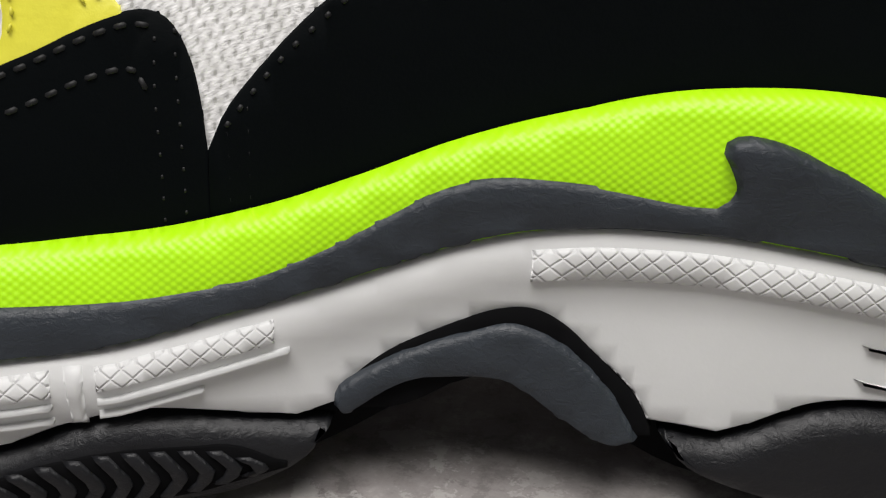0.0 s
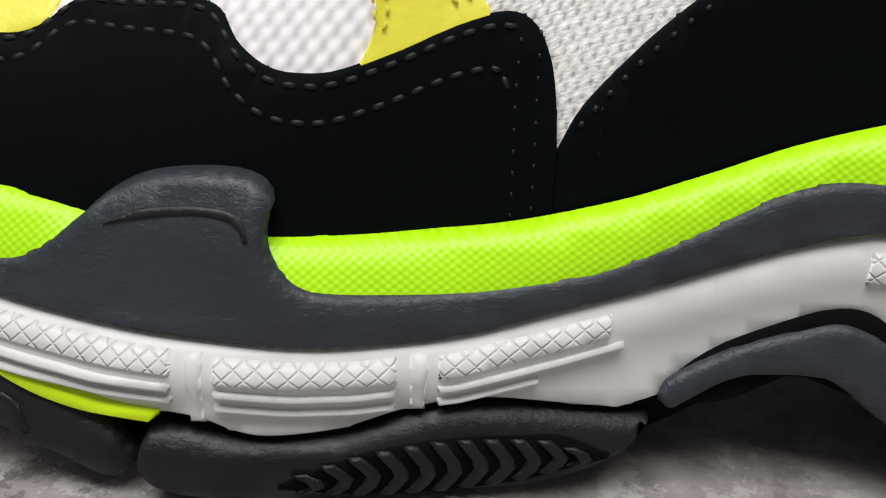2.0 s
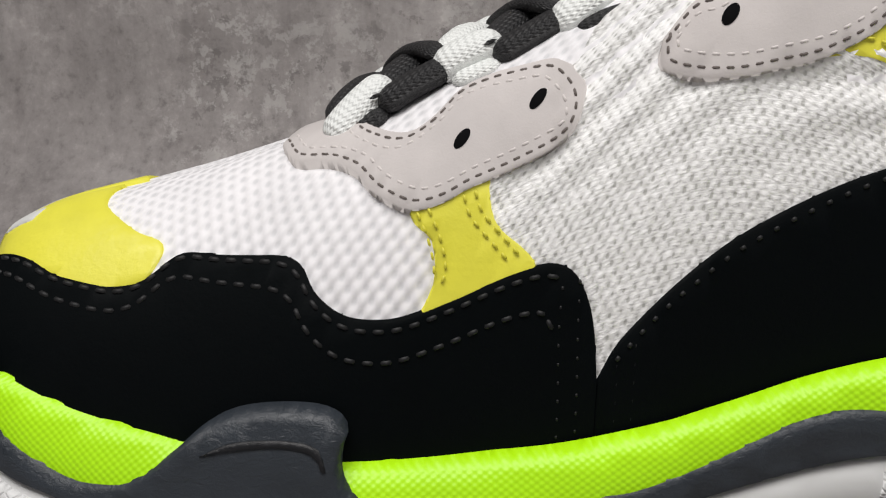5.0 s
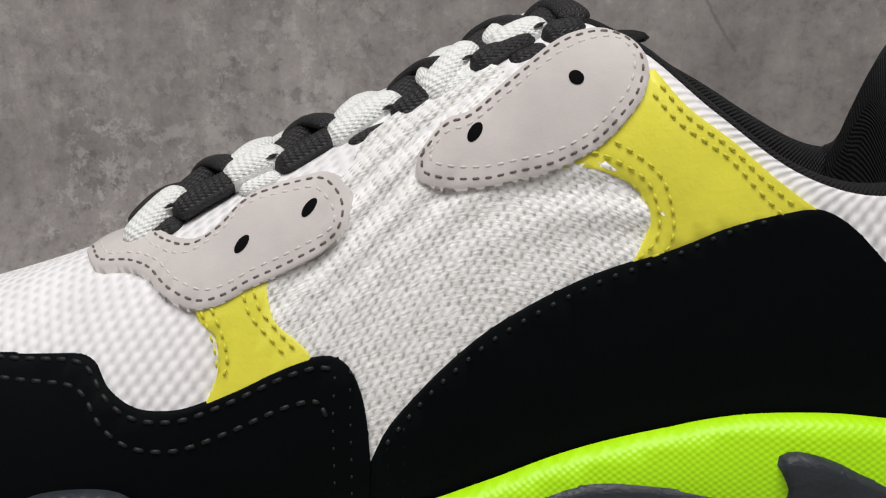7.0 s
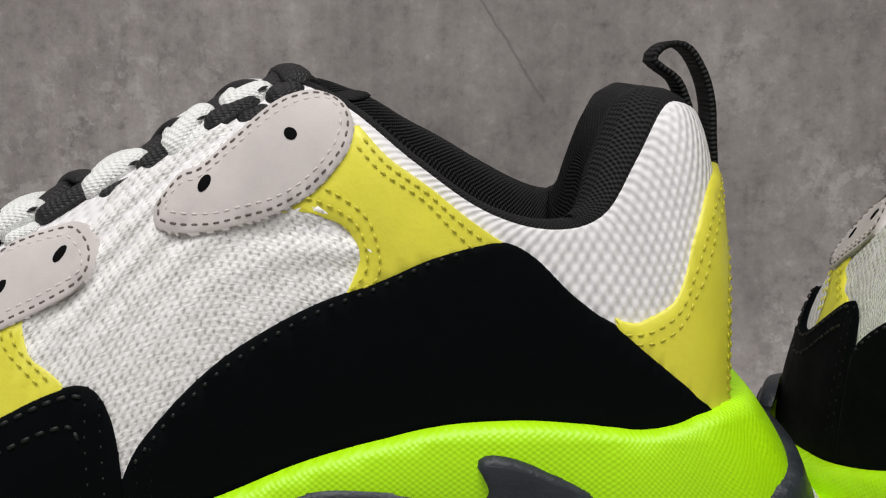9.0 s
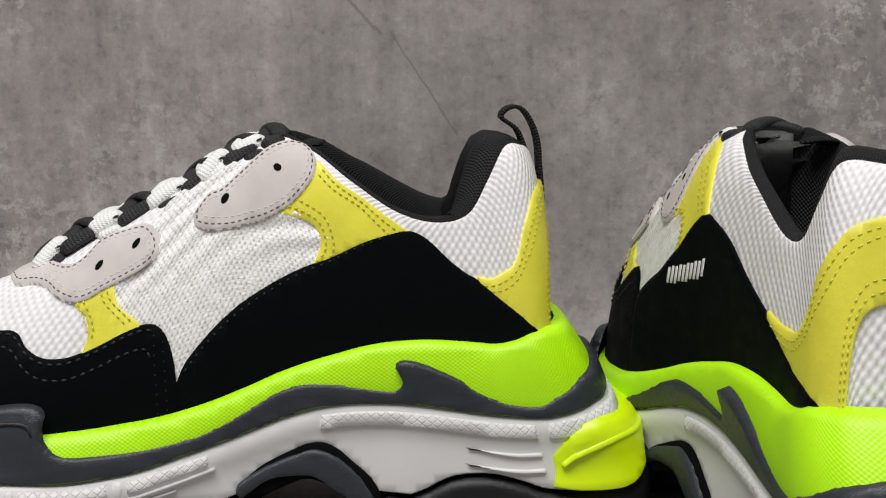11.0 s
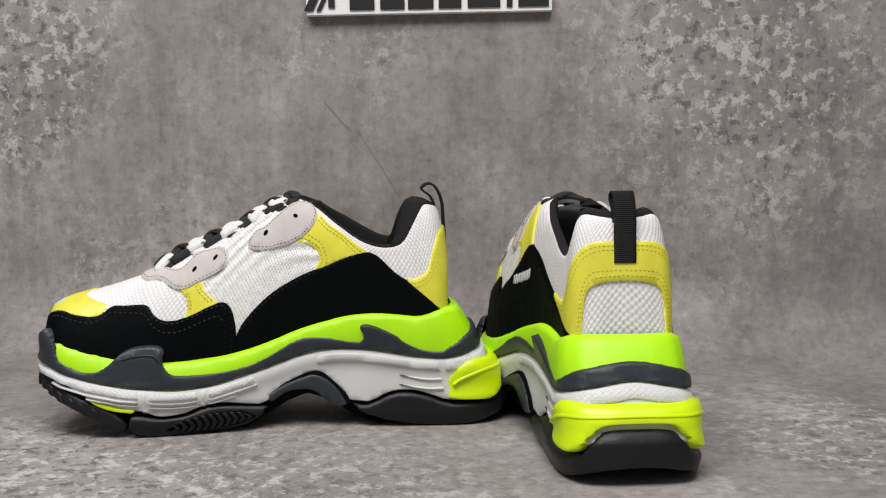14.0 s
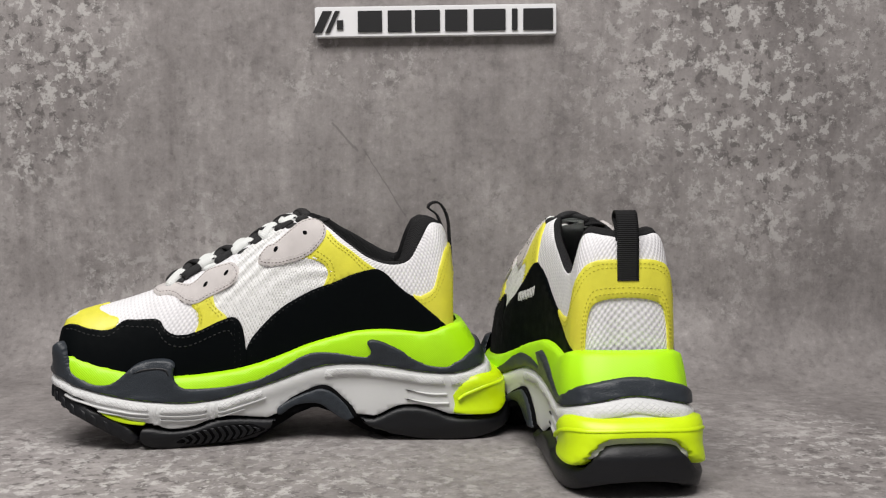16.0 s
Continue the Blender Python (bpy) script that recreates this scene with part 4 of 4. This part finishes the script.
    for curve in ([(0.648, 0.46), (0.637, 0.40), (0.630, 0.345), (0.631, 0.32)], [(0.654, 0.46), (0.643, 0.40), (0.636, 0.345), (0.637, 0.32)], [(0.591, 0.32), (0.607, 0.38), (0.617, 0.42), (0.623, 0.46)],
                  [(0.597, 0.32), (0.613, 0.38), (0.623, 0.42), (0.629, 0.46)], [(0.425, 0.88), (0.405, 0.85), (0.374, 0.845), (0.342, 0.785), (0.320, 0.73)], [(0.425, 0.83), (0.405, 0.805), (0.374, 0.80), (0.346, 0.735), (0.330, 0.69)],
                  [(0.402, 0.43), (0.395, 0.48), (0.397, 0.54), (0.409, 0.60), (0.434, 0.595), (0.448, 0.57)], [(0.395, 0.445), (0.387, 0.48), (0.390, 0.555), (0.405, 0.635), (0.434, 0.635), (0.446, 0.61)],
                  [(0.215, 0.375), (0.185, 0.335), (0.155, 0.33), (0.134, 0.372), (0.122, 0.425), (0.112, 0.465), (0.098, 0.505), (0.075, 0.545), (0.04, 0.576), (0, 0.584)],
                  [(0.205, 0.335), (0.180, 0.30), (0.150, 0.30), (0.127, 0.345), (0.115, 0.398), (0.105, 0.437), (0.091, 0.475), (0.07, 0.512), (0.04, 0.543), (0, 0.551)],
                  [(0.086, 0.03), (0.086, 0.14), (0.079, 0.27), (0.055, 0.355), (0, 0.375)], [(0.092, 0.03), (0.093, 0.15), (0.086, 0.29), (0.06, 0.39), (0, 0.41)]):
        stitch("stitching", curve, "u", 0.0019, THREAD_YELLOW, shoe, 0.0020, 0.0009, 0.00030)
    # padded collar and dark inside
    s = np.linspace(-0.50, 0.50, 120)
    rim = upper(s, np.ones_like(s))
    centre = np.array([0.045, 0.0, 0.0])
    pad = np.interp(np.abs(s), [0, 0.08, 0.16, 0.24, 0.40, 0.5], [1.6, 1.6, 1.4, 0.9, 0.6, 0.3])
    steps = [(-0.0005, -0.003), (0.0004, 0.0010), (0.0025, 0.0022), (0.0055, 0.0026), (0.0085, 0.0012), (0.0105, -0.002), (0.0112, -0.009), (0.0105, -0.020), (0.0085, -0.038), (0.008, -0.075)]
    way = centre - rim
    way[:, 0] = np.where(np.abs(way[:, 0]) > 0.035, way[:, 0], way[:, 0] * 0.3)
    way[:, 2] = 0
    way /= np.linalg.norm(way, axis=1)[:, None] + 1e-9
    rows = np.stack([rim + way * (a * pad)[:, None] + np.array([0, 0, 1]) * (b * np.where(b > -0.01, pad, 1.0))[:, None] for a, b in steps], 1)
    rows[..., 2] = np.maximum(rows[..., 2], 0.066)
    uvs = np.stack(np.broadcast_arrays(s[:, None] * SCALE_S, np.cumsum([0] + [math.dist(a, b) for a, b in zip(steps, steps[1:])])[None]), -1)
    part("collar_lining", grid_mesh(rows, uvs), LINING, shoe, "padded black mesh collar lining")
    foot = rows[:, -1]
    part("insole", grid_mesh(np.stack([foot, np.broadcast_to(np.array([0.03, 0, 0.066]), foot.shape)], 1)), LINING, shoe)
    # tongue
    ty, tx = np.linspace(-0.018, 0.018, 13), np.linspace(-0.078, 0.013, 22)
    TX, TY = np.meshgrid(tx, ty, indexing="ij")
    TZ = np.interp(TX, [-0.09, -0.044, -0.004, 0.022], [0.112, 0.137, 0.161, 0.170]) - 10 * TY ** 2
    top = bend(np.stack([TX, TY, TZ], -1))
    bot = top - np.array([0.002, 0, 0.007])
    part("tongue", grid_mesh(np.concatenate([top, bot[:, ::-1]], 1), np.stack(np.broadcast_arrays(np.r_[tx][:, None], np.r_[ty, ty[::-1]][None]), -1), wrap=True), LACE_WHITE, shoe, "padded white mesh tongue")
    u = np.linspace(0, 1, 14)
    part("tongue_loop", tube([np.array([0.020, -0.008 + 0.016 * a, 0.1665 + 0.0012 * math.sin(math.pi * a)]) for a in u], 0.005, 0.0014, 10), TAPE, shoe, "black webbing tongue loop")
    # laces: flat woven bands that cross the throat, with puffed white turns beside the eyestays
    def throat(x, y, lift=0.0):
        z = np.interp(x, [-0.100, -0.095, -0.084, -0.060, -0.032, -0.0165, 0.002], [0.1180, 0.1215, 0.1290, 0.1394, 0.1524, 0.1632, 0.1703])
        return bend(np.array([x, y, z - 22.0 * y * y + lift]))

    def band(name, keys, wide, thick, mat, label=""):
        return part(name, tube(spline(np.array(keys), 22), wide, thick, 14), mat, shoe, label)

    for k, (x0, long) in enumerate(((-0.0915, 0.0062), (-0.0680, 0.0075), (-0.0415, 0.0088), (-0.0215, 0.0060), (-0.0060, 0.0070))):
        run = 0.0155 if k < 4 else 0.010
        for side in (-1, 1):
            tilt = 0.0016 * ((k * 2 + (side > 0)) % 3 - 1)
            keys = [throat(x0 + u * long, side * (0.0128 - 0.0022 * u + tilt * u), 0.0020 + 0.0012 * (1 - u * u)) for u in (-1, -0.5, 0, 0.5, 1)]
            puff = band("lace", keys, 0.0048, 0.0043, LACE_WHITE, "puffed white turn of the woven lace")
            for j, q in enumerate((-0.55, 0.0, 0.6)):
                c, d = throat(x0 + q * long, side * (0.0160 - 0.0012 * j), 0.0), np.array([0.0013, -side * 0.0005, 0.0006])
                c[2] = keys[2][2] + 0.0011 + 0.0010 * (j % 2) + 0.0035 * q
                c[1] = keys[2][1] + side * (0.0040 - 0.0008 * (j % 2))
                part("fleck", tube([c - d, c - d * 0.3, c + d * 0.3, c + d], 0.0005, 0.0005, 6), LACE_BLACK, puff)
            band("lace", [throat(x0 + 0.002 + u * long * 0.8, side * 0.0165, 0.0012) for u in (-0.9, -0.3, 0.3, 0.9)], 0.0036, 0.0022, LACE_WHITE if k % 2 else LACE_BLACK)
            band("lace", [throat(x0 + long * 0.7 + u * run, side * (0.0165 - 0.0030 * u), 0.0032) for u in (0, 0.35, 0.7, 1)], 0.0042, 0.0030, LACE_BLACK, "black ribbed woven lace")
        for side in (-1, 1):
            keys = [throat(x0 + long * 0.5 + (0.5 + 0.5 * u) * run, side * u * -0.0125, 0.0026 + (0.0016 if side > 0 else 0.0)) for u in (-1, -0.6, -0.2, 0.2, 0.6, 1)]
            band("lace", keys, 0.0043, 0.0020, LACE_BLACK, "black ribbed woven lace")
        cross = [throat(x0 - 0.002 + 0.004 * u, 0.0120 * u, 0.0030) for u in (-1, -0.5, 0, 0.5, 1)]
        band("lace", cross, 0.0043, 0.0026, LACE_WHITE if k else LACE_BLACK)
    # pull loop at the heel
    ring = spline([(0.1195, 0.136), (0.1190, 0.146), (0.1182, 0.156), (0.1176, 0.165), (0.1155, 0.1728), (0.1115, 0.1795), (0.1075, 0.1813), (0.1035, 0.1800), (0.1015, 0.1770), (0.1045, 0.1745), (0.1085, 0.1712), (0.1115, 0.1640), (0.1140, 0.156), (0.1160, 0.142)], 48)
    wide = np.linspace(-0.0072, 0.0072, 7)
    d = np.r_[0, np.cumsum(np.linalg.norm(np.diff(ring, axis=0), axis=1))]
    tan = np.gradient(ring, axis=0)
    nor = np.stack([-tan[:, 1], tan[:, 0]], 1) / np.linalg.norm(tan, axis=1)[:, None] * 0.0008
    lay = lambda r: np.stack([np.stack([r[:, 0], np.full(len(r), y), r[:, 1]], -1) for y in wide], 1)
    both = np.concatenate([lay(ring + nor), lay(ring - nor)[:, ::-1]], 1)
    part("pull_loop", grid_mesh(both, np.stack(np.broadcast_arrays(d[:, None], np.r_[wide, wide[::-1]][None]), -1), wrap=True), TAPE, shoe, "black webbing pull loop")
    return shoe


# ---- backdrop: one printed sheet that sweeps from the table up the wall ----
WALL_Y, SWEEP, GROUND = 0.45, 0.09, 0.002
prof = [(-1.6, 0.0), (-0.6, 0.0)] + [(y, 0.0) for y in np.linspace(-0.4, WALL_Y - SWEEP, 8)]
prof += [(WALL_Y - SWEEP + SWEEP * math.sin(a), SWEEP - SWEEP * math.cos(a)) for a in np.linspace(0.1, math.pi / 2, 14)] + [(WALL_Y, z) for z in (0.2, 0.4, 0.7, 1.1)]
xs = np.linspace(-1.3, 1.3, 14)
sheet = grid_mesh(np.array([[(x, y, z + GROUND) for x in xs] for y, z in prof]))
for f in sheet.faces:
    c = f.calc_center_median()
    if f.normal.dot(Vector((0, -0.5, 0.8)) - c) < 0:
        f.normal_flip()
me = bpy.data.meshes.new("backdrop")
sheet.to_mesh(me)
sheet.free()
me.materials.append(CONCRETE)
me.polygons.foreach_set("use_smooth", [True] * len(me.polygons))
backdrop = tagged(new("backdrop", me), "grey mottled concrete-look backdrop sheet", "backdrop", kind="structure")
solid = backdrop.modifiers.new("thickness", "SOLIDIFY")
solid.thickness, solid.offset = 0.003, -1

# ---- sign on the wall: a white board with raised black shapes ----
def box(bm, w, d, h, x=0.0, y=0.0, z=0.0, shear=0.0, bevel=0.0):
    made = bmesh.ops.create_cube(bm, size=1.0)["verts"]
    for v in made:
        v.co = Vector((v.co.x * w + x + shear * v.co.z, v.co.y * d + y, v.co.z * h + z))
    if bevel:
        bmesh.ops.bevel(bm, geom=[e for e in bm.edges if e.verts[0] in made], offset=bevel, segments=2, affect="EDGES")


sign = tagged(new("wall_sign"), "white board sign with raised black shapes on wall", "sign")
bm = bmesh.new()
box(bm, 0.2360, 0.011, 0.0295, bevel=0.0008)
part("board", bm, BOARD, sign, smooth=False)
MM = 0.2360 / 425
for x0, x1, kind in ((637, 680, 0), (690, 732, 0), (738, 782, 0), (791, 830, 0), (841, 897, 0), (908, 918, 0), (928, 980, 0)):
    bm = bmesh.new()
    box(bm, (x1 - x0) * MM, 0.002, 0.0205, ((x0 + x1) / 2 - 773) * MM, -0.0066, 0.0, bevel=0.0003)
    part("letter_block", bm, INK, sign, smooth=False)
for x0, x1, h, sh in ((566, 582, 0.021, 0.010), (588, 596, 0.021, 0.010), (600, 611, 0.009, 0.0)):
    bm = bmesh.new()
    box(bm, (x1 - x0) * MM, 0.002, h, ((x0 + x1) / 2 - 773) * MM, -0.0066, -0.003 if h < 0.02 else 0.0, shear=sh)
    part("emblem_bar", bm, INK, sign, smooth=False)
sign.matrix_world = pose(0.0910, WALL_Y - 0.0058, 0.3492, 0, -0.8, 0)

# ---- the pair ----
first = tagged(sneaker(), "chunky black, white and neon lime sneaker standing beside its pair", "sneaker", "pair of sneakers")
first.matrix_world = pose(-0.0022, 0.2044, 0, 0, 0, 7.5)
TOE_TURN[0], BELLY[0], OUTER[0] = -0.8, 0.022, 1
second = tagged(sneaker(), "chunky neon lime heeled sneaker with white side print", "sneaker", "pair of sneakers")
second.matrix_world = pose(0.2229, 0.1980, 0, 0, 0, -82.18)


def height_to_h(s, z):
    z0, z1 = np.interp(s, [v[0] for v in BASE_Z], [v[1] for v in BASE_Z]), np.interp(s, RIM[:, 0], RIM[:, 3])
    return float(np.arcsin(np.clip((z - z0) / (z1 - z0), 0, 1)) * 2 / np.pi)


OUTER[0] = 0
for k in range(10):
    s0 = 0.478 - 0.0073 * k
    s1 = s0 + 0.0034
    lo, hi = 0.1052 + 0.00065 * k - 0.0004 * (k % 3), 0.1122 + 0.00065 * k + 0.0004 * (k % 2)
    q = [(s0, height_to_h(s0, lo)), (s1, height_to_h(s1, lo)), (s1, height_to_h(s1, hi)), (s0, height_to_h(s0, hi))]
    panel("print_bar", [[q[0], q[1]], [q[1], q[2]], [q[2], q[3]], [q[3], q[0]]], "u", 0.0028, 0.001, PRINT, second, edge=0.0003, both=False, smooth_step=0.0012)
